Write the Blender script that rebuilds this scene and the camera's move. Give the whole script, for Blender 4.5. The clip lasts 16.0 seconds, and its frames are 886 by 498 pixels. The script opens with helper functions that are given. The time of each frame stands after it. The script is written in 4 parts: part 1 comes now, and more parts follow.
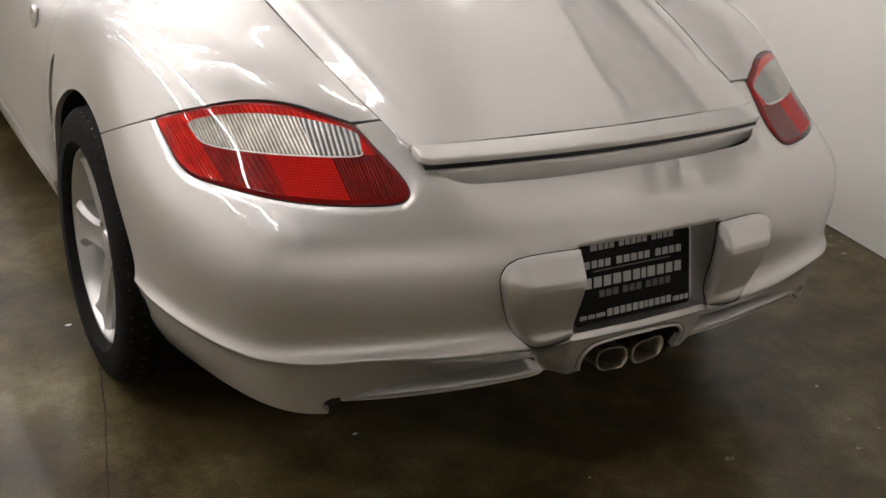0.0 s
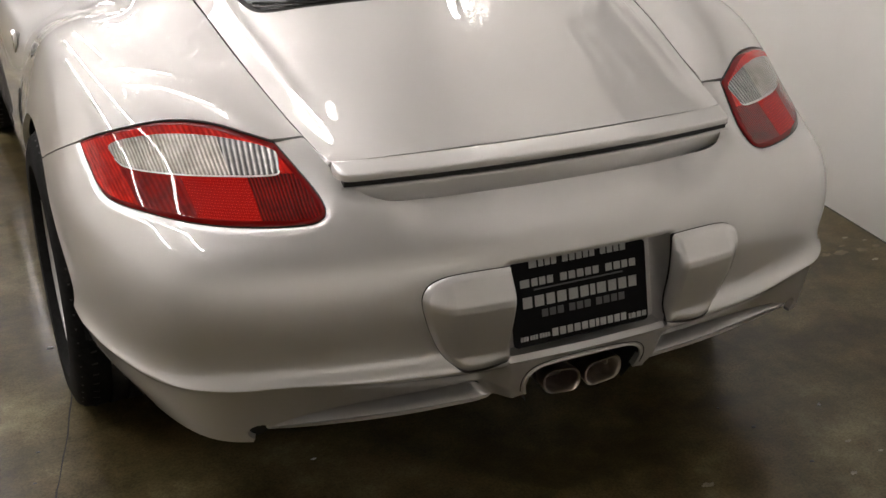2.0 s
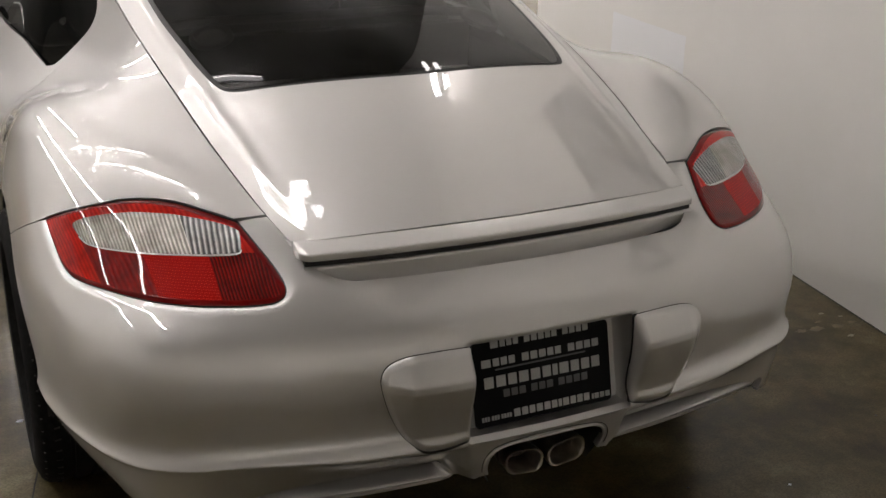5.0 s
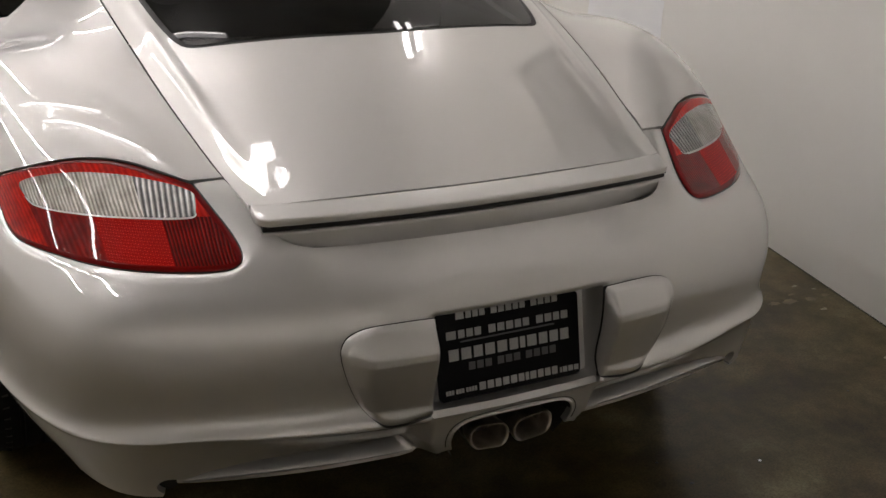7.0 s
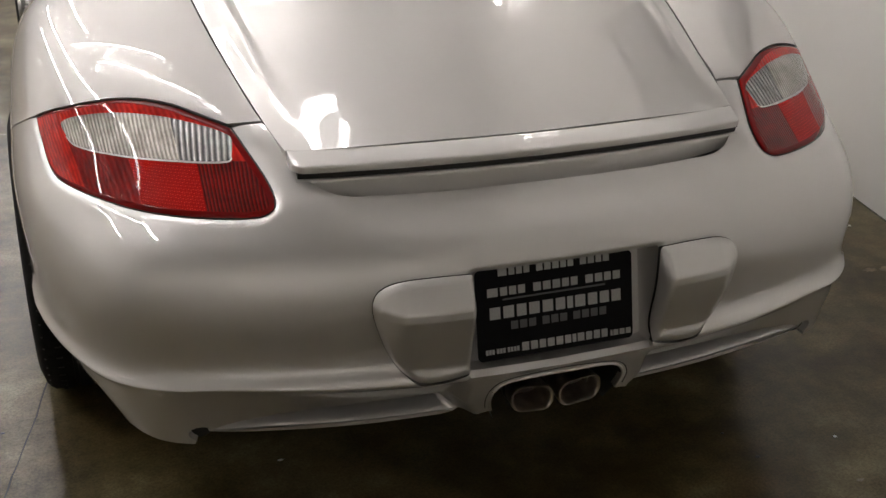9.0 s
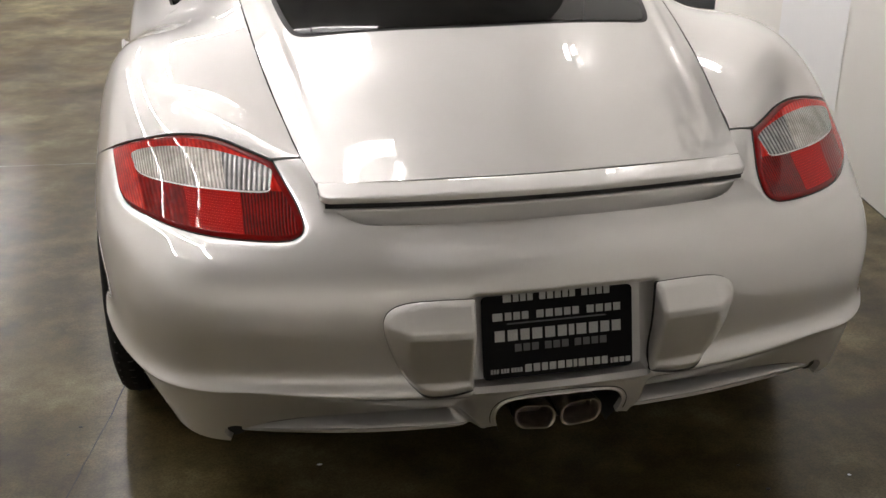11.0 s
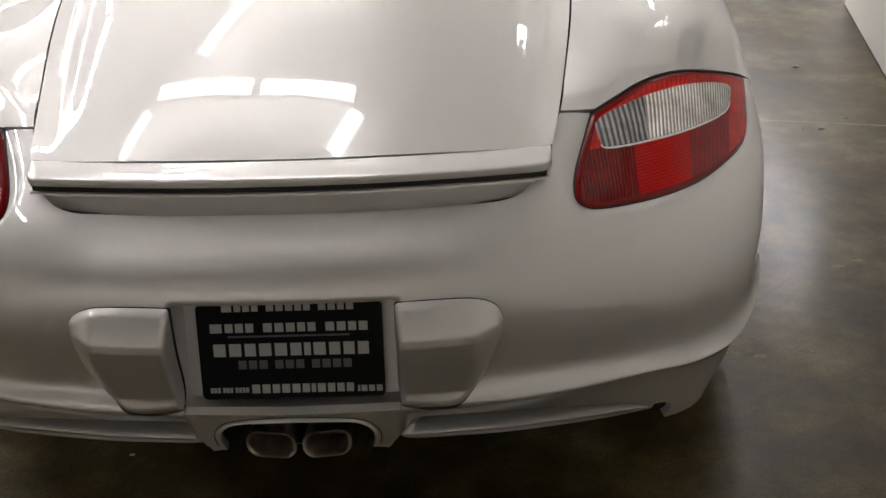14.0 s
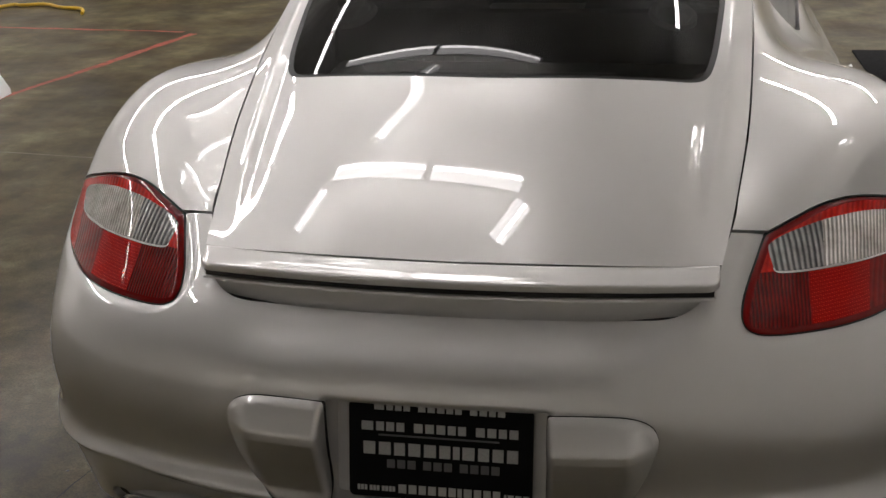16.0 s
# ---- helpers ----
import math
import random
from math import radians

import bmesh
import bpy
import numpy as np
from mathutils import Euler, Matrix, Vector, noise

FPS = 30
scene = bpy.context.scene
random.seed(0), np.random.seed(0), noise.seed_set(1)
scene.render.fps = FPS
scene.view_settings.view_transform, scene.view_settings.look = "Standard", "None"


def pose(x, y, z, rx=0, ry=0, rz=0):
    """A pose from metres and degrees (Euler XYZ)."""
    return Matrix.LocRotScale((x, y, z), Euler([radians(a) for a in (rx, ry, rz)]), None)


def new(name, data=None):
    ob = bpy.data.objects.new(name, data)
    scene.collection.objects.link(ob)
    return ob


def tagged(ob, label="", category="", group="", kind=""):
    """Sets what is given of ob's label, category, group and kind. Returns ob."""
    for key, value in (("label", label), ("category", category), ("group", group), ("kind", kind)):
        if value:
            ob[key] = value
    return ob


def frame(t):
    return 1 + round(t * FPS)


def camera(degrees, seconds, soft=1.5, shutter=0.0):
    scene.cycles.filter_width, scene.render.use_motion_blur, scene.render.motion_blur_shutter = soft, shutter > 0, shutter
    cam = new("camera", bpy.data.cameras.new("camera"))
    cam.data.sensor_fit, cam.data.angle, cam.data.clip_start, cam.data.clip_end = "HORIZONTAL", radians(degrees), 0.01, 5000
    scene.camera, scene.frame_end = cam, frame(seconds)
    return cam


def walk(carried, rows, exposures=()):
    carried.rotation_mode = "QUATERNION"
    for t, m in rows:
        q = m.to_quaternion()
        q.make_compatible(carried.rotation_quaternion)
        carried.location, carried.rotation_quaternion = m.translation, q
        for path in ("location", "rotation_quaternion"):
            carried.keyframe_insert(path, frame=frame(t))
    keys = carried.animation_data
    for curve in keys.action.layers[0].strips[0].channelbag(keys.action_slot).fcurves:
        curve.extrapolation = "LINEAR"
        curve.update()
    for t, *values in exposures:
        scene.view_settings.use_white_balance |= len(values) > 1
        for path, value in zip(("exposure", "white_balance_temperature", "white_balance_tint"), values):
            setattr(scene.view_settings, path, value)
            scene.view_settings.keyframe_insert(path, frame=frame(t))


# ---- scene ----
cam = camera(43.95, 16.0, soft=1.5)
# t, x, y, z, then the turn about x, y and z in degrees
ROWS = [
    (0, -1.4096, -1.5905, 1.4359, 66.002, -3.460, -29.833),
    (0.5, -1.3776, -1.6213, 1.4466, 66.150, -2.226, -31.156),
    (1, -1.2993, -1.6277, 1.4393, 65.607, 0.430, -29.013),
    (1.5, -1.1635, -1.6372, 1.4382, 65.685, 0.375, -27.279),
    (2, -1.0546, -1.6605, 1.4298, 66.138, -0.060, -25.048),
    (2.5, -0.9984, -1.6826, 1.4482, 67.104, -0.030, -25.162),
    (3, -0.9880, -1.6875, 1.4507, 68.160, 0.017, -25.430),
    (3.5, -0.9933, -1.6786, 1.4588, 69.006, -0.134, -25.135),
    (4, -0.9934, -1.6866, 1.4596, 69.500, -0.287, -24.570),
    (6.5, -0.9826, -1.6795, 1.4533, 69.239, -1.146, -26.122),
    (7, -0.9442, -1.6227, 1.4339, 67.720, -1.734, -25.991),
    (7.5, -0.8727, -1.5147, 1.4154, 66.007, -0.245, -26.321),
    (8, -0.7891, -1.4566, 1.3901, 64.764, 1.112, -23.060),
    (10.5, -0.7853, -1.8571, 1.4632, 66.053, -2.738, -16.390),
    (11, -0.6343, -1.8451, 1.4762, 66.871, -0.158, -12.537),
    (11.5, -0.4223, -1.8455, 1.4728, 66.887, -0.482, -9.635),
    (12, -0.3037, -1.8349, 1.4821, 66.043, 0.838, -9.722),
    (12.5, -0.1894, -1.7505, 1.4596, 64.918, 2.922, -8.985),
    (13, -0.0795, -1.6365, 1.4352, 62.724, 4.252, -9.510),
    (13.5, 0.1245, -1.5849, 1.4419, 63.166, 3.163, -4.365),
    (14, 0.3017, -1.5631, 1.4514, 62.829, 2.072, 0.648),
    (14.5, 0.3439, -1.5423, 1.4668, 64.444, 1.495, 2.365),
    (15, 0.3399, -1.5328, 1.4843, 65.685, 0.522, 2.869),
    (15.5, 0.3087, -1.5190, 1.5012, 66.350, 0.020, 6.978),
    (16, 0.2947, -1.5292, 1.4955, 67.028, 1.718, 9.851),
]
walk(cam, [(t, pose(x, y, z, rx, ry, rz)) for t, x, y, z, rx, ry, rz in ROWS],
     exposures=[(0, 1.19, 6620, 11), (2, 1.13, 6620, 11), (3.5, 0.99, 6600, 11), (4, 0.87, 6600, 11), (6.5, 0.68, 6600, 11), (8, 0.64, 6600, 11), (10.5, 1.24, 6540, 10), (11.5, 1.04, 6540, 10), (12.5, 0.82, 6540, 10), (13.5, 0.78, 6540, 10), (14.5, 0.80, 6500, 10), (15, 0.68, 6500, 10), (15.5, 0.52, 6500, 10), (16, 0.37, 6500, 10)])
# ---- light ----
world = bpy.data.worlds.new("world")
scene.world = world
world.use_nodes = True
world.node_tree.nodes["Background"].inputs[0].default_value = (0.75, 0.76, 0.8, 1)
world.node_tree.nodes["Background"].inputs[1].default_value = 0.05
scene.view_settings.exposure = 0.0
CEILING = 5.45
TUBE_POWER = 50.0


# ---- materials ----
def material(name, colour, rough=0.5, metal=0.0, **more):
    m = bpy.data.materials.new(name)
    m.use_nodes = True
    b = m.node_tree.nodes["Principled BSDF"]
    b.inputs["Base Color"].default_value = (*colour, 1)
    b.inputs["Roughness"].default_value = rough
    b.inputs["Metallic"].default_value = metal
    for key, value in more.items():
        b.inputs[key.replace("_", " ")].default_value = value
    return m


def node(m, kind, **values):
    n = m.node_tree.nodes.new(kind)
    for key, value in values.items():
        if key in n.inputs:
            n.inputs[key].default_value = value
    return n


def join(m, a, out, b, into):
    m.node_tree.links.new(a.outputs[out], b.inputs[into])


def place_of(m, scale=(1, 1, 1)):
    """World coordinates, stretched."""
    g = node(m, "ShaderNodeNewGeometry")
    p = node(m, "ShaderNodeMapping")
    p.inputs["Scale"].default_value = scale
    join(m, g, "Position", p, "Vector")
    return p


def noise_of(m, p, scale, detail=4.0, rough=0.55):
    n = node(m, "ShaderNodeTexNoise", Scale=scale, Detail=detail, Roughness=rough)
    join(m, p, "Vector", n, "Vector")
    return n


def ramp(m, source, out, stops):
    r = node(m, "ShaderNodeValToRGB")
    e = r.color_ramp.elements
    while len(e) < len(stops):
        e.new(0.5)
    for k, (at, c) in enumerate(stops):
        e[k].position = at
        e[k].color = (*c, 1) if len(c) == 3 else c
    join(m, source, out, r, "Fac")
    return r


def mix(m, kind, a, b, fac):
    """a and b: (node, output) pairs or colours."""
    x = node(m, "ShaderNodeMix")
    x.data_type, x.blend_type = "RGBA", kind
    if isinstance(fac, (int, float)):
        x.inputs[0].default_value = fac
    else:
        join(m, *fac, x, 0)
    for k, v in ((6, a), (7, b)):
        if isinstance(v[0], (int, float)):
            x.inputs[k].default_value = (*v, 1)
        else:
            join(m, *v, x, k)
    return x


def relief(m, source, out, strength, distance):
    b = node(m, "ShaderNodeBump", Strength=strength, Distance=distance)
    join(m, source, out, b, "Height")
    join(m, b, "Normal", m.node_tree.nodes["Principled BSDF"], "Normal")
    return b


def lift_normal(m, bump, up):
    """Moulded prisms under a smooth face: they look further up than the face does."""
    g = node(m, "ShaderNodeNewGeometry")
    a = node(m, "ShaderNodeVectorMath")
    a.operation = "ADD"
    join(m, g, "Normal", a, 0)
    a.inputs[1].default_value = (0, 0, up)
    n = node(m, "ShaderNodeVectorMath")
    n.operation = "NORMALIZE"
    join(m, a, 0, n, 0)
    join(m, n, 0, bump, "Normal")


def bsdf(m):
    return m.node_tree.nodes["Principled BSDF"]


def paint_material():
    m = material("silver_paint", (.60, .59, .575), 0.58, 0.93, Coat_Weight=1.0, Coat_Roughness=0.012, Coat_IOR=2.2)
    p = place_of(m)
    flake = noise_of(m, p, 2600, 1)
    r = ramp(m, flake, "Fac", [(.3, (.60, .59, .58)), (.7, (.73, .72, .708))])
    join(m, r, "Color", bsdf(m), "Base Color")
    film = noise_of(m, p, 3.0, 3)
    rr = ramp(m, film, "Fac", [(.35, (.53, .53, .53)), (.7, (.57, .57, .57))])
    join(m, rr, "Color", bsdf(m), "Roughness")
    return m


def concrete_material():
    m = material("polished_concrete", (.3, .28, .24), 0.5, Coat_Weight=.42, Coat_Roughness=.2, Coat_IOR=1.45, Specular_IOR_Level=.12)
    p = place_of(m)
    broad = noise_of(m, p, 2.1, 10, .66)
    base = ramp(m, broad, "Fac", [(.34, (.030, .0205, .0070)), (.46, (.058, .045, .0170)), (.56, (.104, .086, .040)), (.68, (.20, .176, .098))])
    fine = noise_of(m, p, 9, 8, .7)
    tint = ramp(m, fine, "Fac", [(.3, (.70, .67, .62)), (.7, (1.22, 1.20, 1.16))])
    a = mix(m, "MULTIPLY", (base, "Color"), (tint, "Color"), 1.0)
    spots = noise_of(m, p, 3.1, 5, .75)
    rust = ramp(m, spots, "Fac", [(.50, (0, 0, 0)), (.85, (1, 1, 1))])
    b = mix(m, "MIX", (a, 2), (.16, .10, .045), (rust, "Color"))
    b2 = mix(m, "MIX", (a, 2), (b, 2), .6)
    grit = noise_of(m, p, 160, 2)
    gr = ramp(m, grit, "Fac", [(.35, (.74, .74, .74)), (.6, (1.1, 1.1, 1.1))])
    c = mix(m, "MULTIPLY", (b2, 2), (gr, "Color"), 1.0)
    join(m, c, 2, bsdf(m), "Base Color")
    worn = noise_of(m, p, 2.2, 6, .65)
    rr = ramp(m, worn, "Fac", [(.3, (.40, .40, .40)), (.7, (.56, .56, .56))])
    join(m, rr, "Color", bsdf(m), "Roughness")
    relief(m, fine, "Fac", .12, .01)
    return m


def wall_material():
    m = material("white_wall_paint", (.78, .77, .74), 0.6)
    p = place_of(m)
    n = noise_of(m, p, 1.3, 4)
    r = ramp(m, n, "Fac", [(.3, (.81, .795, .76)), (.7, (.86, .845, .815))])
    join(m, r, "Color", bsdf(m), "Base Color")
    relief(m, noise_of(m, p, 120, 3), "Fac", .1, .002)
    return m


def grainy(name, colour, rough, size, depth, spread=.25, **more):
    m = material(name, colour, rough, **more)
    p = place_of(m)
    n = noise_of(m, p, size, 4)
    r = ramp(m, n, "Fac", [(.3, tuple(c * (1 - spread) for c in colour)), (.7, tuple(min(1, c * (1 + spread)) for c in colour))])
    join(m, r, "Color", bsdf(m), "Base Color")
    relief(m, n, "Fac", .5, depth)
    return m


def fluted(name, colour, colour2, pitch, rough, metal=0.0, along=(.7071, .7071, 0), tilt=.25, depth=.002, up=.7):
    """Moulded lens optics: fine upright flutes under a smooth clear face."""
    m = material(name, colour, rough, metal, Coat_Weight=.7, Coat_Roughness=.02, Specular_IOR_Level=.02)
    g = node(m, "ShaderNodeNewGeometry")
    split = node(m, "ShaderNodeSeparateXYZ")
    join(m, g, "Position", split, "Vector")
    ax = node(m, "ShaderNodeMath")
    ax.operation = "ABSOLUTE"
    join(m, split, "X", ax, 0)
    total = None
    for source, out, w in ((ax, 0, along[0]), (split, "Y", along[1]), (split, "Z", tilt)):
        k = node(m, "ShaderNodeMath")
        k.operation = "MULTIPLY"
        join(m, source, out, k, 0)
        k.inputs[1].default_value = w * 6.28318 / pitch
        if total is None:
            total = k
        else:
            s = node(m, "ShaderNodeMath")
            s.operation = "ADD"
            join(m, total, 0, s, 0)
            join(m, k, 0, s, 1)
            total = s
    # uneven moulding
    uneven = node(m, "ShaderNodeTexNoise", Scale=42.0, Detail=2.0)
    join(m, g, "Position", uneven, "Vector")
    shift = node(m, "ShaderNodeMath")
    shift.operation = "MULTIPLY_ADD"
    join(m, uneven, "Fac", shift, 0)
    shift.inputs[1].default_value = 1.2
    join(m, total, 0, shift, 2)
    wave = node(m, "ShaderNodeMath")
    wave.operation = "SINE"
    join(m, shift, 0, wave, 0)
    wave_up = node(m, "ShaderNodeMath")
    wave_up.operation = "MULTIPLY_ADD"
    join(m, wave, 0, wave_up, 0)
    wave_up.inputs[1].default_value = wave_up.inputs[2].default_value = .5
    r = ramp(m, wave_up, 0, [(.1, colour2), (.8, colour)])
    murk = noise_of(m, place_of(m), 26, 3)
    shade = ramp(m, murk, "Fac", [(.32, (.62, .61, .60)), (.66, (1.06, 1.06, 1.06))])
    join(m, mix(m, "MULTIPLY", (r, "Color"), (shade, "Color"), 1.0), 2, bsdf(m), "Base Color")
    lift_normal(m, relief(m, wave_up, 0, 1.0, depth), up)
    return m


def reflex_material():
    m = material("reflex_red", (.5, .02, .015), .25, 0, Coat_Weight=.28, Coat_Roughness=.02, Specular_IOR_Level=.02)
    p = place_of(m)
    v = node(m, "ShaderNodeTexVoronoi", Scale=270.0, Randomness=0.1)
    join(m, p, "Vector", v, "Vector")
    r = ramp(m, v, "Distance", [(.12, (.95, .05, .03)), (.42, (.44, .002, .001))])
    join(m, r, "Color", bsdf(m), "Base Color")
    lift_normal(m, relief(m, v, "Distance", .6, .0015), .7)
    return m


def pane_material():
    """A thin tinted sheet: it lets light straight through and mirrors as glass does."""
    m = bpy.data.materials.new("tinted_glass")
    m.use_nodes = True
    t = m.node_tree
    t.nodes.remove(t.nodes["Principled BSDF"])
    clear = t.nodes.new("ShaderNodeBsdfTransparent")
    clear.inputs[0].default_value = (.15, .165, .16, 1)
    gloss = t.nodes.new("ShaderNodeBsdfGlossy")
    gloss.inputs["Roughness"].default_value = .01
    fres = t.nodes.new("ShaderNodeFresnel")
    fres.inputs["IOR"].default_value = 1.34
    both = t.nodes.new("ShaderNodeMixShader")
    t.links.new(fres.outputs[0], both.inputs[0])
    t.links.new(clear.outputs[0], both.inputs[1])
    t.links.new(gloss.outputs[0], both.inputs[2])
    t.links.new(both.outputs[0], t.nodes["Material Output"].inputs["Surface"])
    return m


PAINT = paint_material()
CONCRETE = concrete_material()
WALL = wall_material()
CEIL = grainy("ceiling_paint", (.34, .333, .325), .85, 2, .001, .2)
GREY_WALL = grainy("grey_wall_paint", (.16, .16, .155), .7, 2, .001, .15)
BLACK = material("black_plastic", (.012, .012, .012), .45)
SEAL = material("black_rubber_seal", (.008, .008, .008), .5)
RUBBER = grainy("tyre_rubber", (.009, .009, .009), .8, 60, .0004, .4, Specular_IOR_Level=.12)
ALLOY = material("silver_alloy", (.56, .56, .555), .40, .75, Coat_Weight=.5, Coat_Roughness=.05)
STEEL = grainy("brake_steel", (.28, .27, .26), .4, 90, .0004, .3, metal=1.0)
CHROME = grainy("exhaust_chrome", (.58, .53, .47), .30, 30, .0003, .25, metal=1.0)
DARK_CHROME = grainy("tarnished_steel", (.30, .27, .235), .38, 40, .0003, .3, metal=1.0)
SOOT = grainy("soot", (.05, .041, .033), .7, 60, .001, .4)
PLATE = material("plate_black", (.006, .006, .0065), .35, 0, Specular_IOR_Level=.1)
LETTER = grainy("plate_white", (.40, .40, .39), .5, 400, .0001, .15)
LETTER_DIM = material("plate_grey", (.10, .10, .10), .5)
CARPET = grainy("black_carpet", (.009, .009, .0095), .95, 250, .003, .5)
RED_LINE = grainy("worn_red_paint", (.27, .042, .022), .6, 25, .0004, .5)
YELLOW = material("yellow_hose", (.62, .40, .03), .4)
CRACK = material("crack_dark", (.022, .018, .012), .9)
JOINT = grainy("joint_filler", (.20, .18, .14), .7, 40, .0005, .3)
STAIN = grainy("ochre_stain", (.105, .075, .030), .6, 34, .0004, .45)
SCRAPE = grainy("pale_scrape", (.24, .21, .15), .7, 60, .0006, .4)
BANNER = material("banner_black", (.012, .012, .013), .5)
BANNER_WHITE = material("banner_white", (.80, .80, .78), .6)
MAT = grainy("black_floor_mat", (.012, .012, .013), .95, 90, .004, .6, Specular_IOR_Level=.08)
PAPER = material("white_paper", (.88, .885, .90), .6)
GLASS = pane_material()
SPEAKER = material("grey_speaker_ring", (.10, .10, .10), .4)
LEATHER = grainy("black_leather", (.012, .012, .0125), .45, 300, .0008, .3)
# shade in the upper slots, put into a dark grey colour
SLOT_SHADE = grainy("slot_shade_grey", (.035, .034, .032), .5, 200, .0004, .2)
TRIM = material("grey_trim", (.03, .03, .031), .5)
RED_RIM = material("lens_red", (.20, .002, .002), .2, 0, Coat_Weight=.5, Coat_Roughness=.02, Specular_IOR_Level=.08)
RED_BRIGHT = fluted("lens_red_bright", (.80, .016, .006), (.62, .006, .002), .011, .3, tilt=-1.4, depth=.0008)
RED_DARK = fluted("lens_red_dark", (.33, .002, .001), (.11, .001, .001), .0062, .3, tilt=-1.1)
RED_SMOKE = fluted("lens_red_smoked", (.34, .003, .001), (.26, .002, .001), .014, .3, tilt=-1.4, depth=.0008)
RED_FLAT = reflex_material()
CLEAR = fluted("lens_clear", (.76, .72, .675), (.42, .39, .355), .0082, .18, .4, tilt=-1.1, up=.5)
# shaded copy of the clear lens: its shade is put into darker colours
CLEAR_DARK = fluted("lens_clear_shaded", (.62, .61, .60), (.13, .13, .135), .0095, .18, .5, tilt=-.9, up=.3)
WHITE_EDGE = material("lens_edge", (.85, .80, .78), .25, .2, Coat_Weight=1.0)


def tube_material(name, power):
    m = bpy.data.materials.new(name)
    m.use_nodes = True
    t = m.node_tree
    t.nodes.remove(t.nodes["Principled BSDF"])
    e = t.nodes.new("ShaderNodeEmission")
    e.inputs["Color"].default_value = (1.0, .957, .94, 1)
    e.inputs["Strength"].default_value = power
    t.links.new(e.outputs[0], t.nodes["Material Output"].inputs["Surface"])
    return m



TUBE = tube_material("fluorescent_lens", TUBE_POWER)
TUBE_SOFT = tube_material("frosted_fluorescent_lens", TUBE_POWER * .26)
TUBE_HALL = tube_material("hall_fluorescent_lens", TUBE_POWER * .45)
# added glow, hidden above the housings, to brighten the ceiling and the hood
UPLIGHT = tube_material("added_uplight", TUBE_POWER * .5)
DIFFUSER = tube_material("pale_lit_diffuser", TUBE_POWER * .06)
# ---- body surface: a smooth spline skin through station curves ----
# Each station runs from the lower edge of the body up to the hatch gap; stations go from the rear middle round the corner and forward.
REAR_MID = [(0, .008, .268), (0, -.010, .33), (0, -.076, .393), (0, -.072, .435), (0, -.082, .52), (0, -.076, .60), (0, -.048, .648), (0, -.005, .6725), (0, .02, .6855), (0, .04, .6955), (0, .06, .7055)]
REAR_A = [(.21, .012, .269), (.21, -.006, .33), (.21, -.070, .394), (.21, -.066, .435), (.21, -.076, .52), (.21, -.070, .60), (.21, -.042, .648), (.21, .002, .673), (.21, .026, .6858), (.21, .046, .6962), (.21, .066, .7065)]
REAR_AB = [(.32, .016, .271), (.32, .0, .331), (.32, -.058, .397), (.32, -.054, .436), (.32, -.063, .52), (.318, -.056, .60), (.316, -.027, .649), (.315, .012, .675), (.313, .036, .6885), (.312, .055, .6985), (.31, .075, .7095)]
REAR_B = [(.42, .022, .268), (.42, .008, .333), (.42, -.041, .398), (.42, -.037, .437), (.42, -.045, .52), (.415, -.036, .60), (.41, -.005, .652), (.402, .036, .690), (.398, .058, .705), (.395, .075, .714), (.392, .092, .723)]
CORNER_A = [(.615, .055, .265), (.60, .034, .335), (.60, .018, .393), (.60, .022, .435), (.60, .012, .52), (.59, .022, .60), (.57, .05, .652), (.535, .098, .70), (.505, .145, .735), (.475, .185, .765), (.455, .22, .785)]
CORNER_B = [(.72, .13, .262), (.728, .115, .315), (.738, .108, .380), (.735, .105, .435), (.735, .095, .52), (.725, .105, .60), (.705, .135, .652), (.67, .20, .715), (.62, .265, .785), (.55, .30, .818), (.472, .315, .815)]
CORNER_C = [(.772, .29, .247), (.794, .258, .31), (.820, .25, .383), (.818, .235, .435), (.821, .23, .52), (.812, .245, .60), (.799, .275, .655), (.775, .335, .73), (.715, .385, .815), (.61, .425, .86), (.488, .42, .849)]
BEHIND_WHEEL = [(.822, .51, .242), (.853, .475, .31), (.872, .46, .385), (.875, .455, .44), (.881, .45, .53), (.881, .455, .60), (.873, .465, .66), (.845, .495, .751), (.78, .53, .859), (.655, .56, .896), (.506, .56, .894)]
WHEEL_REAR = [(.86, .80, .23), (.885, .78, .31), (.893, .77, .385), (.897, .76, .45), (.90, .75, .53), (.899, .75, .60), (.890, .75, .67), (.867, .76, .792), (.802, .77, .897), (.668, .78, .926), (.523, .77, .958)]
WHEEL_FRONT = [(.86, 1.08, .23), (.885, 1.08, .31), (.893, 1.08, .385), (.897, 1.07, .45), (.90, 1.06, .53), (.899, 1.06, .60), (.888, 1.06, .67), (.860, 1.05, .776), (.788, 1.05, .872), (.636, 1.05, .910), (.54, 1.02, 1.02)]
DOOR_REAR = [(.845, 1.42, .23), (.862, 1.42, .31), (.868, 1.42, .385), (.872, 1.42, .45), (.874, 1.42, .53), (.872, 1.42, .61), (.862, 1.42, .69), (.838, 1.42, .762), (.778, 1.42, .812), (.652, 1.42, .925), (.55, 1.38, 1.115)]
DOOR_MID = [(.845, 1.9, .22), (.86, 1.9, .31), (.864, 1.9, .385), (.866, 1.9, .45), (.868, 1.9, .53), (.868, 1.9, .61), (.862, 1.9, .70), (.84, 1.9, .772), (.79, 1.9, .832), (.680, 1.9, 1.035), (.55, 1.85, 1.22)]
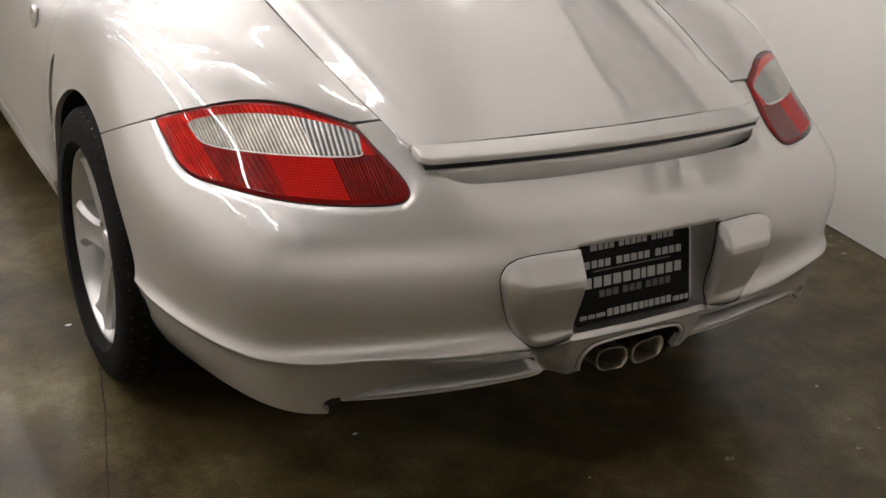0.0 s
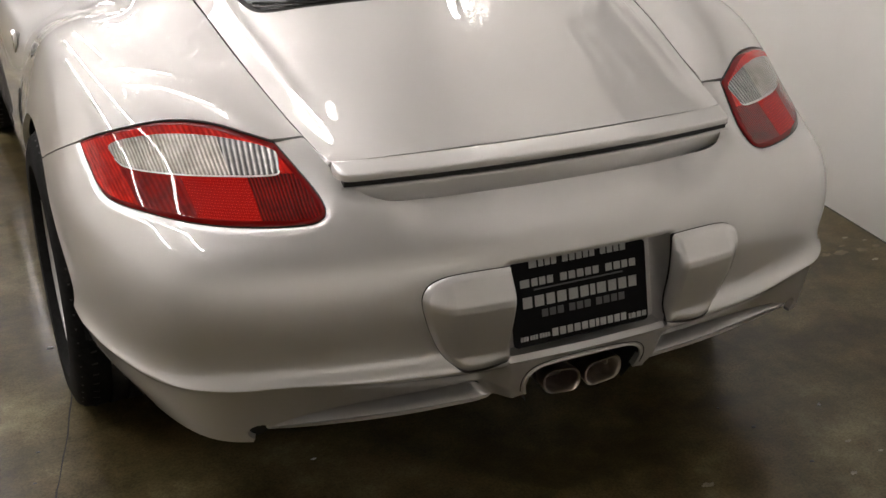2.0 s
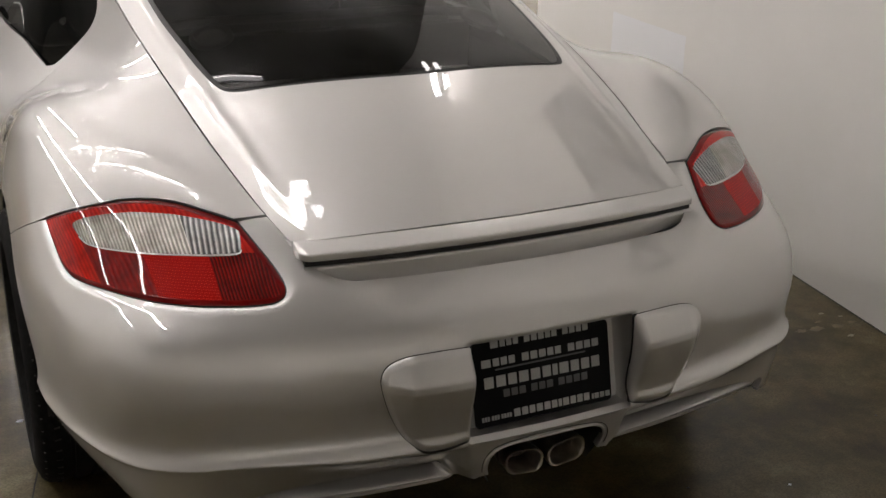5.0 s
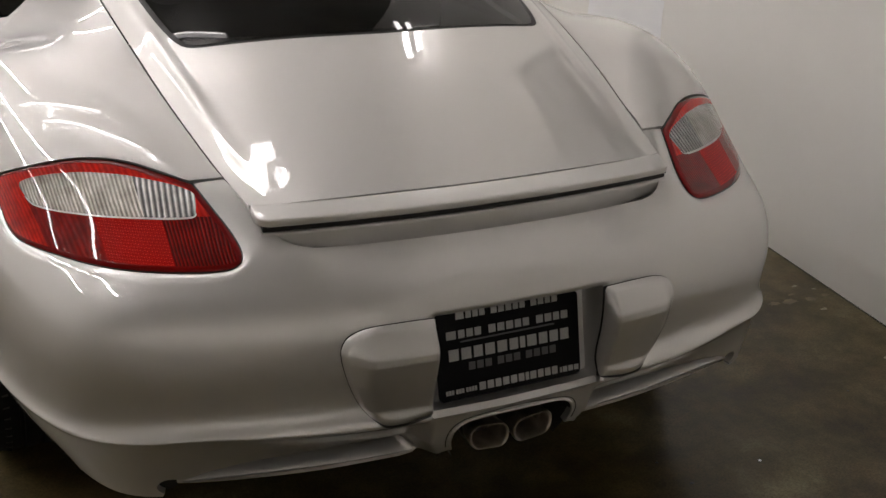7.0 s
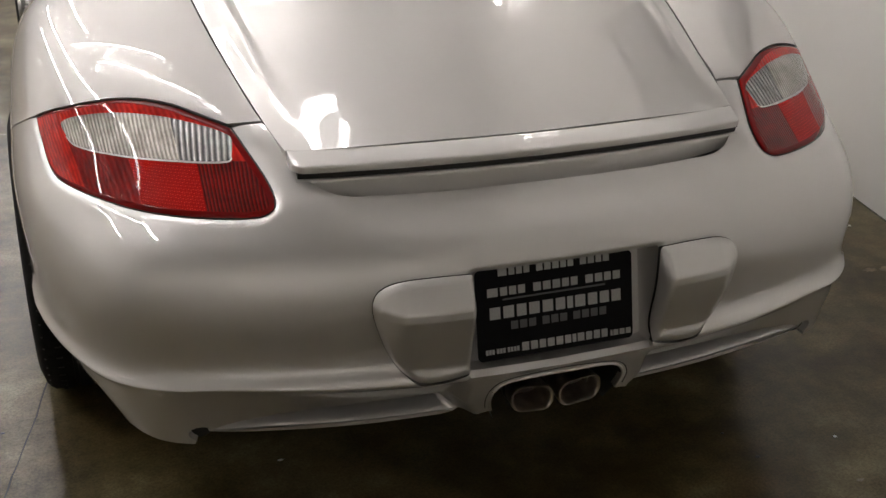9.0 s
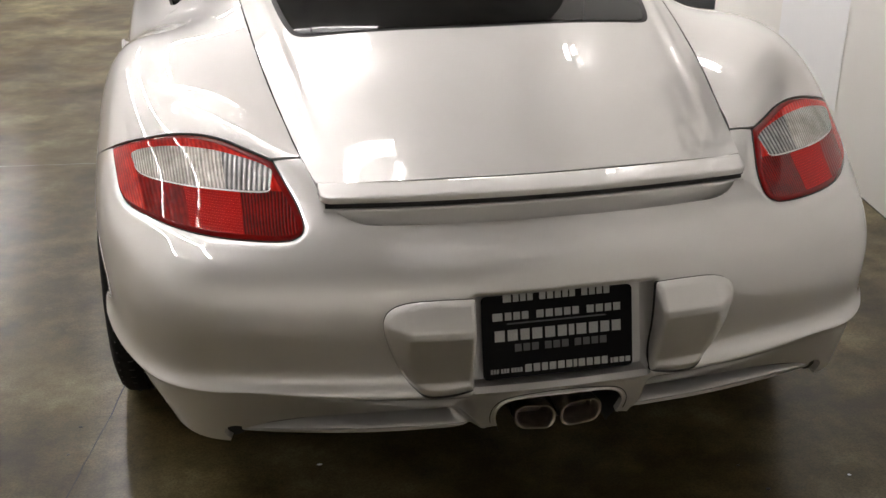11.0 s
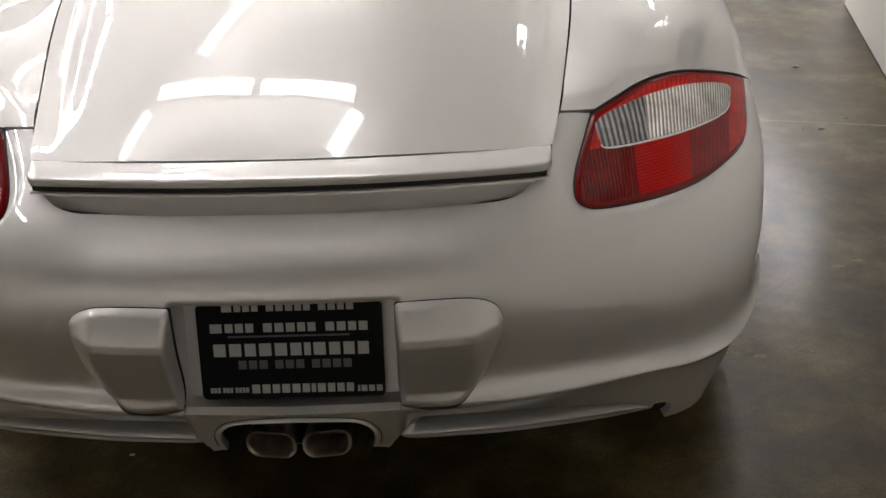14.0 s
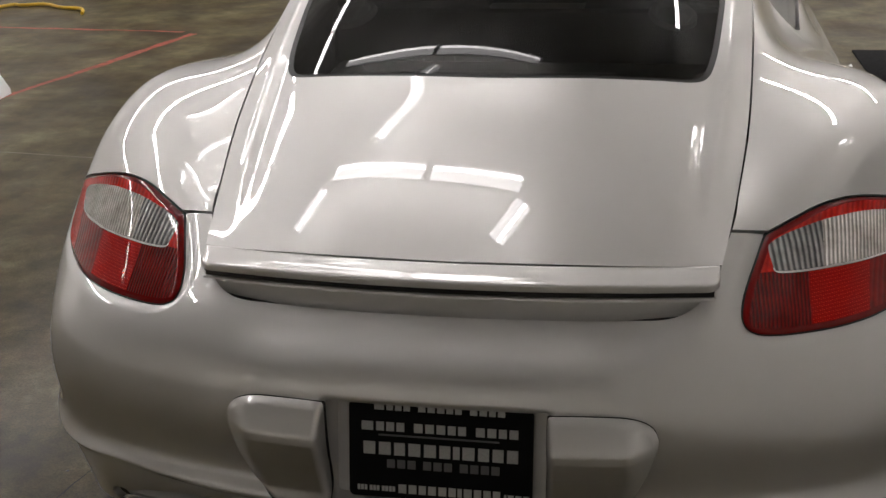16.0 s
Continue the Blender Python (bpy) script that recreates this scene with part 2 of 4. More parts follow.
DOOR_FRONT = [(.845, 2.4, .22), (.86, 2.4, .31), (.864, 2.4, .385), (.866, 2.4, .45), (.868, 2.4, .53), (.868, 2.4, .61), (.862, 2.4, .70), (.84, 2.4, .79), (.79, 2.4, .87), (.67, 2.4, 1.10), (.54, 2.35, 1.275)]
SCUTTLE = [(.845, 3.0, .22), (.865, 3.0, .31), (.87, 3.0, .385), (.872, 3.0, .45), (.872, 3.0, .53), (.87, 3.0, .61), (.862, 3.0, .70), (.84, 3.0, .78), (.79, 3.0, .85), (.70, 2.95, .99), (.57, 2.85, 1.20)]
FRONT_WHEEL = [(.85, 3.5, .22), (.875, 3.5, .31), (.885, 3.5, .385), (.887, 3.5, .45), (.885, 3.5, .53), (.88, 3.5, .61), (.865, 3.5, .68), (.82, 3.5, .75), (.74, 3.5, .79), (.64, 3.45, .79), (.54, 3.38, .86)]
NOSE_CORNER = [(.74, 3.98, .2), (.78, 4.0, .3), (.785, 4.0, .385), (.78, 4.0, .45), (.775, 3.99, .5), (.765, 3.97, .55), (.745, 3.95, .6), (.70, 3.93, .65), (.62, 3.92, .68), (.52, 3.9, .70), (.42, 3.88, .72)]
NOSE_MID = [(0, 4.16, .2), (0, 4.22, .3), (0, 4.23, .385), (0, 4.23, .45), (0, 4.22, .5), (0, 4.2, .54), (0, 4.17, .57), (0, 4.13, .6), (0, 4.08, .625), (0, 4.02, .65), (0, 3.94, .69)]
SIDE_STATIONS = [REAR_MID, REAR_A, REAR_AB, REAR_B, CORNER_A, CORNER_B, CORNER_C, BEHIND_WHEEL, WHEEL_REAR, WHEEL_FRONT, DOOR_REAR, DOOR_MID, DOOR_FRONT, SCUTTLE, FRONT_WHEEL, NOSE_CORNER, NOSE_MID]
# The upper skin: crosswise curves from the middle out to the hatch gap, from the spoiler forward.
HOOD_EDGE = [(0, .108, .7645), (.15, .110, .766), (.28, .116, .7665), (.37, .125, .766), (.41, .133, .7655), (.44, .143, .7645)]
HOOD_A = [(0, .21, .8075), (.16, .212, .807), (.30, .216, .805), (.38, .221, .799), (.422, .223, .791), (.453, .225, .783)]
HOOD_B = [(0, .34, .8600), (.17, .341, .859), (.31, .345, .8555), (.395, .35, .8475), (.443, .35, .8385), (.478, .35, .828)]
HOOD_C = [(0, .48, .9135), (.17, .481, .912), (.32, .486, .907), (.405, .495, .8985), (.456, .50, .887), (.498, .50, .870)]
GLASS_FOOT = [(0, .585, .951), (.17, .59, .951), (.32, .60, .946), (.41, .615, .936), (.47, .625, .926), (.511, .62, .909)]
GLASS_A = [(0, .70, .993), (.17, .70, .992), (.33, .705, .984), (.425, .715, .971), (.48, .73, .967), (.521, .73, .950)]
GLASS_B = [(0, .98, 1.083), (.18, .98, 1.080), (.34, .985, 1.066), (.435, .995, 1.046), (.49, 1.0, 1.040), (.538, 1.0, 1.013)]
GLASS_C = [(0, 1.36, 1.19), (.19, 1.36, 1.187), (.35, 1.365, 1.17), (.44, 1.375, 1.148), (.50, 1.38, 1.14), (.55, 1.38, 1.113)]
ROOF_A = [(0, 1.83, 1.275), (.19, 1.83, 1.273), (.35, 1.835, 1.262), (.44, 1.84, 1.248), (.50, 1.85, 1.238), (.55, 1.85, 1.22)]
ROOF_B = [(0, 2.35, 1.302), (.19, 2.35, 1.30), (.35, 2.35, 1.295), (.44, 2.35, 1.288), (.49, 2.35, 1.283), (.54, 2.35, 1.275)]
SCREEN_TOP = [(0, 2.75, 1.25), (.19, 2.75, 1.25), (.36, 2.77, 1.24), (.46, 2.8, 1.23), (.52, 2.83, 1.215), (.57, 2.85, 1.20)]
SCREEN_FOOT = [(0, 3.35, .90), (.19, 3.35, .90), (.35, 3.36, .89), (.44, 3.37, .88), (.50, 3.38, .87), (.54, 3.38, .86)]
BONNET = [(0, 3.60, .815), (.15, 3.60, .815), (.29, 3.61, .81), (.38, 3.62, .80), (.44, 3.63, .795), (.49, 3.64, .79)]
NOSE_TOP = [(0, 3.94, .69), (.1, 3.937, .693), (.2, 3.928, .70), (.3, 3.912, .708), (.37, 3.898, .714), (.42, 3.88, .72)]
TOP_STATIONS = [HOOD_EDGE, HOOD_A, HOOD_B, HOOD_C, GLASS_FOOT, GLASS_A, GLASS_B, GLASS_C, ROOF_A, ROOF_B, SCREEN_TOP, SCREEN_FOOT, BONNET, NOSE_TOP]


class Skin:
    """A cubic B-spline sheet that comes close to all points of a net. u runs along the stations, v along each station."""

    def __init__(self, net, mirror_u=False, mirror_v=False, passes=7):
        self.net = np.array(net, float)
        self.nu, self.nv = self.net.shape[:2]
        self.mirror_u, self.mirror_v = mirror_u, mirror_v
        self.ctrl = self.net.copy()
        u, v = np.meshgrid(np.arange(self.nu), np.arange(self.nv), indexing="ij")
        for _ in range(passes):
            self.ctrl = self.ctrl + 0.9 * (self.net - self.at(u.ravel(), v.ravel()).reshape(self.net.shape))

    def padded(self):
        c = self.ctrl
        flip = np.array([-1.0, 1.0, 1.0])
        first = c[1:2] * flip if self.mirror_u else 2 * c[:1] - c[1:2]
        last = c[-2:-1] * flip if self.mirror_u else 2 * c[-1:] - c[-2:-1]
        c = np.concatenate([first, c, last])
        first = c[:, 1:2] * flip if self.mirror_v else 2 * c[:, :1] - c[:, 1:2]
        return np.concatenate([first, c, 2 * c[:, -1:] - c[:, -2:-1]], axis=1)

    @staticmethod
    def basis(f, slope):
        if slope:
            return np.stack([-(1 - f) ** 2 / 2, (3 * f * f - 4 * f) / 2, (-3 * f * f + 2 * f + 1) / 2, f * f / 2], -1)
        return np.stack([(1 - f) ** 3 / 6, (3 * f ** 3 - 6 * f * f + 4) / 6, (-3 * f ** 3 + 3 * f * f + 3 * f + 1) / 6, f ** 3 / 6], -1)

    def at(self, u, v, du=False, dv=False):
        u, v = np.asarray(u, float), np.asarray(v, float)
        c = self.padded()
        i = np.clip(np.floor(u).astype(int), 0, self.nu - 2)
        j = np.clip(np.floor(v).astype(int), 0, self.nv - 2)
        bu, bv = self.basis(u - i, du), self.basis(v - j, dv)
        out = np.zeros(u.shape + (3,))
        for a in range(4):
            for b in range(4):
                out += (bu[..., a] * bv[..., b])[..., None] * c[i + a, j + b]
        return out

    def normal(self, u, v):
        n = np.cross(self.at(u, v, du=True), self.at(u, v, dv=True))
        return n / np.maximum(np.linalg.norm(n, axis=-1, keepdims=True), 1e-9)


def fair(stations, rows, cols, weight):
    """Draw the lengthwise lines of a net towards smooth curves in y, to even out its highlights."""
    net = np.array(stations, float)
    for c in cols:
        y = net[rows, c, 1]
        for k in (0, 2):
            line = np.polyval(np.polyfit(y, net[rows, c, k], 4), y)
            net[rows, c, k] += weight * (line - net[rows, c, k])
    return net.tolist()


SIDE_STATIONS = fair(fair(SIDE_STATIONS, slice(5, 13), (7, 8, 9), .3), slice(5, 13), (10,), .6)
SIDE = Skin(SIDE_STATIONS, mirror_u=True)


def gap_line():
    # both skins share the hatch gap line
    w = np.linspace(3.6, 16, 600)
    return SIDE.at(w, np.full(600, 10.0))


edge_line = gap_line()
for row in TOP_STATIONS[1:]:
    k = np.argmin(np.abs(edge_line[:, 1] - row[-1][1]))
    row[-1] = tuple(edge_line[k])
TOP_STATIONS = np.array(fair(TOP_STATIONS, slice(0, 9), (1, 2, 3, 4), .8))
for row in TOP_STATIONS[:7]:
    # and crosswise, as even curves about the middle
    powers = np.stack([row[:, 0] ** k for k in (0, 2, 4, 6)], 1)
    for c in (1, 2):
        row[:5, c] += .8 * (powers @ np.linalg.lstsq(powers, row[:, c], rcond=None)[0] - row[:, c])[:5]
TOP = Skin(TOP_STATIONS, mirror_v=True)


def sheet(u0, u1, v0, v1, n, m):
    """A net of quads over a stretch of a skin: the places in u and v, and the faces."""
    u, v = np.meshgrid(np.linspace(u0, u1, n + 1), np.linspace(v0, v1, m + 1), indexing="ij")
    k = np.arange((n + 1) * (m + 1)).reshape(n + 1, m + 1)
    quads = np.stack([k[:-1, :-1], k[1:, :-1], k[1:, 1:], k[:-1, 1:]], -1).reshape(-1, 4)
    return np.stack([u.ravel(), v.ravel()], -1), [tuple(q) for q in quads.tolist()]


def clip(uv, faces, value):
    """Keep what has value(uv) < 0, cut cleanly along 0."""
    d = value(uv)
    d = np.where(np.abs(d) < 1e-7, -1e-7, d)
    uv, cut, out = list(map(tuple, uv)), {}, []
    low = d < 0

    def crossing(a, b):
        key = (min(a, b), max(a, b))
        if key not in cut:
            f = d[a] / (d[a] - d[b])
            cut[key] = len(uv)
            uv.append((uv[a][0] + f * (uv[b][0] - uv[a][0]), uv[a][1] + f * (uv[b][1] - uv[a][1])))
        return cut[key]

    for face in faces:
        inside = [bool(low[k]) for k in face]
        if all(inside):
            out.append(face)
        elif any(inside):
            made = []
            for a, b in zip(face, face[1:] + face[:1]):
                if low[a]:
                    made.append(a)
                if low[a] != low[b]:
                    made.append(crossing(a, b))
            if len(made) > 2:
                out.append(tuple(made))
    used = sorted({k for face in out for k in face})
    index = {k: n for n, k in enumerate(used)}
    return np.array([uv[k] for k in used]).reshape(-1, 2), [tuple(index[k] for k in face) for face in out]


def smooth_loop(points, n=12):
    """A closed rounded curve through a few corner points."""
    p = np.array(points, float)
    out = []
    for k in range(len(p)):
        a, b, c, d = p[k - 1], p[k], p[(k + 1) % len(p)], p[(k + 2) % len(p)]
        f = np.linspace(0, 1, n, endpoint=False)[:, None]
        before, here, after = (max(np.linalg.norm(q - p), 1e-9) for p, q in ((a, b), (b, c), (c, d)))
        m0, m1 = (c - a) * here / (before + here), (d - b) * here / (here + after)
        out.append((2 * f ** 3 - 3 * f ** 2 + 1) * b + (f ** 3 - 2 * f ** 2 + f) * m0 + (-2 * f ** 3 + 3 * f ** 2) * c + (f ** 3 - f ** 2) * m1)
    return np.concatenate(out)


def inside_loop(loop, xy):
    """Signed distance from a closed curve: minus within."""
    a, b = loop, np.roll(loop, -1, axis=0)
    best, wind = np.full(len(xy), 1e9), np.zeros(len(xy), bool)
    for p, q in zip(a, b):
        e, w = q - p, xy - p
        f = np.clip((w @ e) / max(e @ e, 1e-12), 0, 1)
        best = np.minimum(best, np.linalg.norm(w - f[:, None] * e, axis=1))
        cross = ((p[1] <= xy[:, 1]) != (q[1] <= xy[:, 1]))
        side = (e[0] * w[:, 1] - e[1] * w[:, 0])
        wind ^= cross & ((side > 0) == (q[1] > p[1]))
    return np.where(wind, -best, best)


def curve_y(points):
    p = np.array(points, float)

    def f(x):
        # a smooth line through the points by local cubic pieces
        k = np.clip(np.searchsorted(p[:, 0], x) - 1, 0, len(p) - 2)
        slope = np.gradient(p[:, 1], p[:, 0])
        h = p[k + 1, 0] - p[k, 0]
        t = np.clip((x - p[k, 0]) / h, -1, 2)
        return (2 * t ** 3 - 3 * t ** 2 + 1) * p[k, 1] + (t ** 3 - 2 * t ** 2 + t) * h * slope[k] + (-2 * t ** 3 + 3 * t ** 2) * p[k + 1, 1] + (t ** 3 - t ** 2) * h * slope[k + 1]
    return f


# ---- building helpers ----
def mesh_object(name, verts, faces, mat, parent=None, normals=None, smooth=True, label=""):
    me = bpy.data.meshes.new(name)
    me.from_pydata([tuple(v) for v in verts], [], faces)
    me.polygons.foreach_set("use_smooth", [smooth] * len(me.polygons))
    if normals is not None:
        me.normals_split_custom_set([tuple(n) for n in normals])
    me.materials.append(mat)
    ob = new(name, me)
    if parent is not None:
        ob.parent = parent
    if label:
        tagged(ob, label)
    return ob


def part(name, bm, mat, parent=None, label="", smooth=True, angle=35):
    me = bpy.data.meshes.new(name)
    bmesh.ops.recalc_face_normals(bm, faces=bm.faces[:])
    bm.to_mesh(me)
    bm.free()
    me.polygons.foreach_set("use_smooth", [smooth] * len(me.polygons))
    if smooth:
        me.set_sharp_from_angle(angle=radians(angle))
    me.materials.append(mat)
    ob = new(name, me)
    if parent is not None:
        ob.parent = parent
    if label:
        tagged(ob, label)
    return ob


def thing(name, label, category, at=(0, 0, 0), group="", kind=""):
    return tagged_at(new(name), label, category, at, group, kind)


def tagged_at(ob, label, category, at, group="", kind=""):
    ob.location = at
    return tagged(ob, label, category, group, kind)


def box(size, at=(0, 0, 0), bevel=0.0, segs=2, turn=None):
    bm = bmesh.new()
    bmesh.ops.create_cube(bm, size=1.0)
    bmesh.ops.scale(bm, vec=size, verts=bm.verts)
    if bevel:
        bmesh.ops.bevel(bm, geom=bm.edges[:], offset=bevel, segments=segs, profile=0.5, affect="EDGES")
    m = Matrix.Translation(at)
    if turn is not None:
        m = m @ Euler([radians(a) for a in turn]).to_matrix().to_4x4()
    bmesh.ops.transform(bm, matrix=m, verts=bm.verts)
    return bm


def merge(*bms):
    out = bmesh.new()
    for b in bms:
        me = bpy.data.meshes.new("tmp")
        b.to_mesh(me)
        b.free()
        out.from_mesh(me)
        bpy.data.meshes.remove(me)
    return out


def lathe(profile, segs=64, axis="x", closed=False):
    """Spin (along, radius) points about an axis through the origin."""
    bm = bmesh.new()
    rings = []
    for s in range(segs):
        a = 2 * math.pi * s / segs
        ring = []
        for along, r in profile:
            c, d = r * math.cos(a), r * math.sin(a)
            ring.append(bm.verts.new((along, c, d) if axis == "x" else (c, along, d) if axis == "y" else (c, d, along)))
        rings.append(ring)
    n = len(profile)
    for s in range(segs):
        a, b = rings[s], rings[(s + 1) % segs]
        for k in range(n if closed else n - 1):
            bm.faces.new((a[k], a[(k + 1) % n], b[(k + 1) % n], b[k]))
    return bm


def pipe(points, r, sides=10, caps=True):
    """A round bar along a line of points."""
    bm = bmesh.new()
    p = [Vector(q) for q in points]
    rings = []
    for k, q in enumerate(p):
        d = (p[min(k + 1, len(p) - 1)] - p[max(k - 1, 0)]).normalized()
        side = d.cross(Vector((0, 0, 1)) if abs(d.z) < .9 else Vector((1, 0, 0))).normalized()
        up = side.cross(d)
        rings.append([bm.verts.new(q + r * (math.cos(2 * math.pi * s / sides) * side + math.sin(2 * math.pi * s / sides) * up)) for s in range(sides)])
    for a, b in zip(rings, rings[1:]):
        for s in range(sides):
            bm.faces.new((a[s], a[(s + 1) % sides], b[(s + 1) % sides], b[s]))
    if caps:
        bm.faces.new(rings[0][::-1])
        bm.faces.new(rings[-1])
    return bm


def loft(rings, closed=True, caps=True):
    """Join rings of points, all of one length, into a skin."""
    bm = bmesh.new()
    made = [[bm.verts.new(p) for p in ring] for ring in rings]
    n = len(made[0])
    for a, b in zip(made, made[1:]):
        for k in range(n if closed else n - 1):
            bm.faces.new((a[k], a[(k + 1) % n], b[(k + 1) % n], b[k]))
    if caps and closed:
        bm.faces.new(made[0][::-1])
        bm.faces.new(made[-1])
    return bm


def skin_part(name, skin, uv, faces, mat, parent, sides=(1,), flange=.012, turn_in=(0, 0, 0), lift=0.0, label="", keep_mid=True):
    """A piece of body skin with its true normals and turned-in edges. sides: 1 right, -1 left."""
    pos, nor = skin.at(uv[:, 0], uv[:, 1]), skin.normal(uv[:, 0], uv[:, 1])
    flip = skin is TOP or (isinstance(skin, Pressed) and skin.flip)
    if flip:
        nor = -nor
    pos = pos + lift * nor
    edges = {}
    for f in faces:
        for a, b in zip(f, f[1:] + f[:1]):
            edges[(a, b)] = edges.get((a, b), 0) + 1
    rim = [(a, b) for a, b in edges if (b, a) not in edges]
    if keep_mid:
        rim = [(a, b) for a, b in rim if abs(pos[a, 0]) > 1e-5 or abs(pos[b, 0]) > 1e-5]
    verts, out, loops = [], [], []
    for side in sides:
        s = np.array([side, 1, 1])
        base = len(verts)
        verts += (pos * s).tolist()
        around = (side < 0) != flip
        for f in faces:
            g = f[::-1] if around else f
            out.append(tuple(base + k for k in g))
            loops += [tuple(nor[k] * s) for k in g]
        if flange:
            sunk = {}
            for a, b in rim:
                pts = []
                for k in (a, b):
                    pts.append((pos[k] * s).tolist())
                for k in (b, a):
                    pts.append(((pos[k] - flange * nor[k]) * s).tolist())
                q = len(verts)
                verts += pts
                quad = (q, q + 1, q + 2, q + 3)
                e = np.cross(np.subtract(pts[1], pts[0]), np.subtract(pts[3], pts[0]))
                e = e / max(np.linalg.norm(e), 1e-9)
                out.append(quad)
                loops += [tuple(e)] * 4
    return mesh_object(name, verts, out, mat, parent, loops, True, label)


# ---- the car ----
car = thing("car", "silver two-door sports coupe parked on the concrete floor", "car")
ROOT2 = math.sqrt(.5)
LAMP = smooth_loop([(.927, .759), (.921, .7635), (.86, .787), (.771, .811), (.711, .817), (.65, .813), (.59, .801), (.537, .7885), (.528, .786), (.471, .754), (.415, .722), (.391, .705), (.386, .694), (.400, .686), (.47, .682), (.579, .681), (.699, .683), (.803, .686), (.845, .699), (.880, .723), (.912, .746)], 6)
CLEAR_LOOP = smooth_loop([(.842, .768), (.805, .784), (.73, .797), (.655, .798), (.60, .7925), (.55, .784), (.520, .7755), (.511, .769), (.497, .751), (.496, .7465), (.53, .7445), (.588, .744), (.688, .742), (.79, .742), (.822, .753)], 6)
SEAM_LINE = np.array([(.30, .7915), (.44, .7905), (.50, .7895), (.535, .789), (.60, .778), (.72, .785), (.85, .765), (.925, .7605), (1.0, .727), (1.06, .697), (1.114, .668), (1.4, .54)])


def SEAM(a):
    return np.interp(a, SEAM_LINE[:, 0], SEAM_LINE[:, 1])


WHEEL_Y, WHEEL_Z, ARCH_R = .86, .332, .372
SLOT = smooth_loop([(.612, .297), (.606, .302), (.56, .318), (.48, .328), (.37, .329), (.222, .3265), (.206, .3255), (.192, .306), (.168, .282), (.173, .276), (.21, .2755), (.31, .279), (.43, .2875), (.54, .295), (.60, .296)], 5)
EXHAUST = smooth_loop([(.0, .374), (.088, .373), (.115, .366), (.130, .348), (.132, .325), (.124, .298), (.113, .272), (.112, .24), (.112, .2), (0, .2), (-.112, .2), (-.112, .24), (-.113, .272), (-.124, .298), (-.132, .325), (-.130, .348), (-.115, .366), (-.088, .373)], 6)
RECESS = smooth_loop([(.150, .597), (.178, .597), (.1795, .592), (.1795, .47), (.1795, .404), (.175, .399), (.150, .398), (0, .398), (-.150, .398), (-.175, .399), (-.1795, .404), (-.1795, .47), (-.1795, .592), (-.178, .597), (-.150, .597), (0, .597)], 4)
COVER = smooth_loop([(.178, .594), (.183, .5955), (.25, .596), (.305, .592), (.336, .579), (.347, .556), (.340, .515), (.322, .465), (.300, .425), (.278, .407), (.250, .402), (.19, .406), (.178, .410), (.177, .50)], 6)
REAR_GLASS = smooth_loop([(0, .597), (.2, .603), (.35, .615), (.415, .634), (.440, .69), (.462, .85), (.478, 1.05), (.478, 1.4), (.45, 1.64), (.36, 1.74), (.2, 1.77), (0, 1.78), (-.2, 1.77), (-.36, 1.74), (-.45, 1.64), (-.478, 1.4), (-.478, 1.05), (-.462, .85), (-.440, .69), (-.415, .634), (-.35, .615), (-.2, .603)], 8)
SIDE_GLASS = smooth_loop([(1.445, .876), (1.425, .885), (1.405, .92), (1.375, .955), (1.345, .99), (1.34, 1.02), (1.36, 1.05), (1.42, 1.09), (1.57, 1.145), (1.9, 1.20), (2.3, 1.235), (2.6, 1.20), (2.85, 1.06), (2.98, .935), (2.9, .915), (2.4, .912), (1.8, .906), (1.6, .886), (1.48, .876)], 6)
INTAKE = smooth_loop([(1.245, .735), (1.222, .70), (1.205, .62), (1.207, .52), (1.232, .465), (1.258, .50), (1.262, .60), (1.258, .70)], 5)
DOOR_LINE = curve_y([(.2, 1.30), (.32, 1.285), (.45, 1.275), (.6, 1.29), (.7, 1.325), (.8, 1.365), (.92, 1.40), (1.3, 1.5)])


class Pressed:
    """A skin with shallow press work: at(u, v) of the skin, moved along its normal by depth(places)."""

    def __init__(self, skin, depth):
        self.skin, self.depth, self.flip = skin, depth, skin is TOP

    def at(self, u, v):
        p, n = self.skin.at(u, v), self.skin.normal(u, v)
        return p + self.depth(p)[:, None] * n

    def normal(self, u, v):
        e = 4e-3
        n = np.cross(self.at(u + e, v) - self.at(u - e, v), self.at(u, v + e) - self.at(u, v - e))
        return n / np.maximum(np.linalg.norm(n, axis=-1, keepdims=True), 1e-12)


class Sunk(Pressed):
    """As Pressed, but pushed straight forward into the car."""

    def at(self, u, v):
        p = self.skin.at(u, v)
        return p - self.depth(p)[:, None] * np.array([0, 1.0, 0])


def lamp_d(p):
    return inside_loop(LAMP, np.stack([(p[:, 0] + p[:, 1]) * ROOT2, p[:, 2]], -1)) + np.where(p[:, 1] > .8, 1.0, 0)


def seam_d(p):
    return p[:, 2] - SEAM((p[:, 0] + p[:, 1]) * ROOT2)


def xz(loop, p):
    return inside_loop(loop, p[:, [0, 2]]) + np.where(p[:, 1] > .6, 1.0, 0)


def arch_d(p, y=WHEEL_Y):
    return np.hypot(p[:, 1] - y, p[:, 2] - WHEEL_Z) - ARCH_R


def on(skin, f):
    return lambda uv: f(skin.at(uv[:, 0], uv[:, 1]))


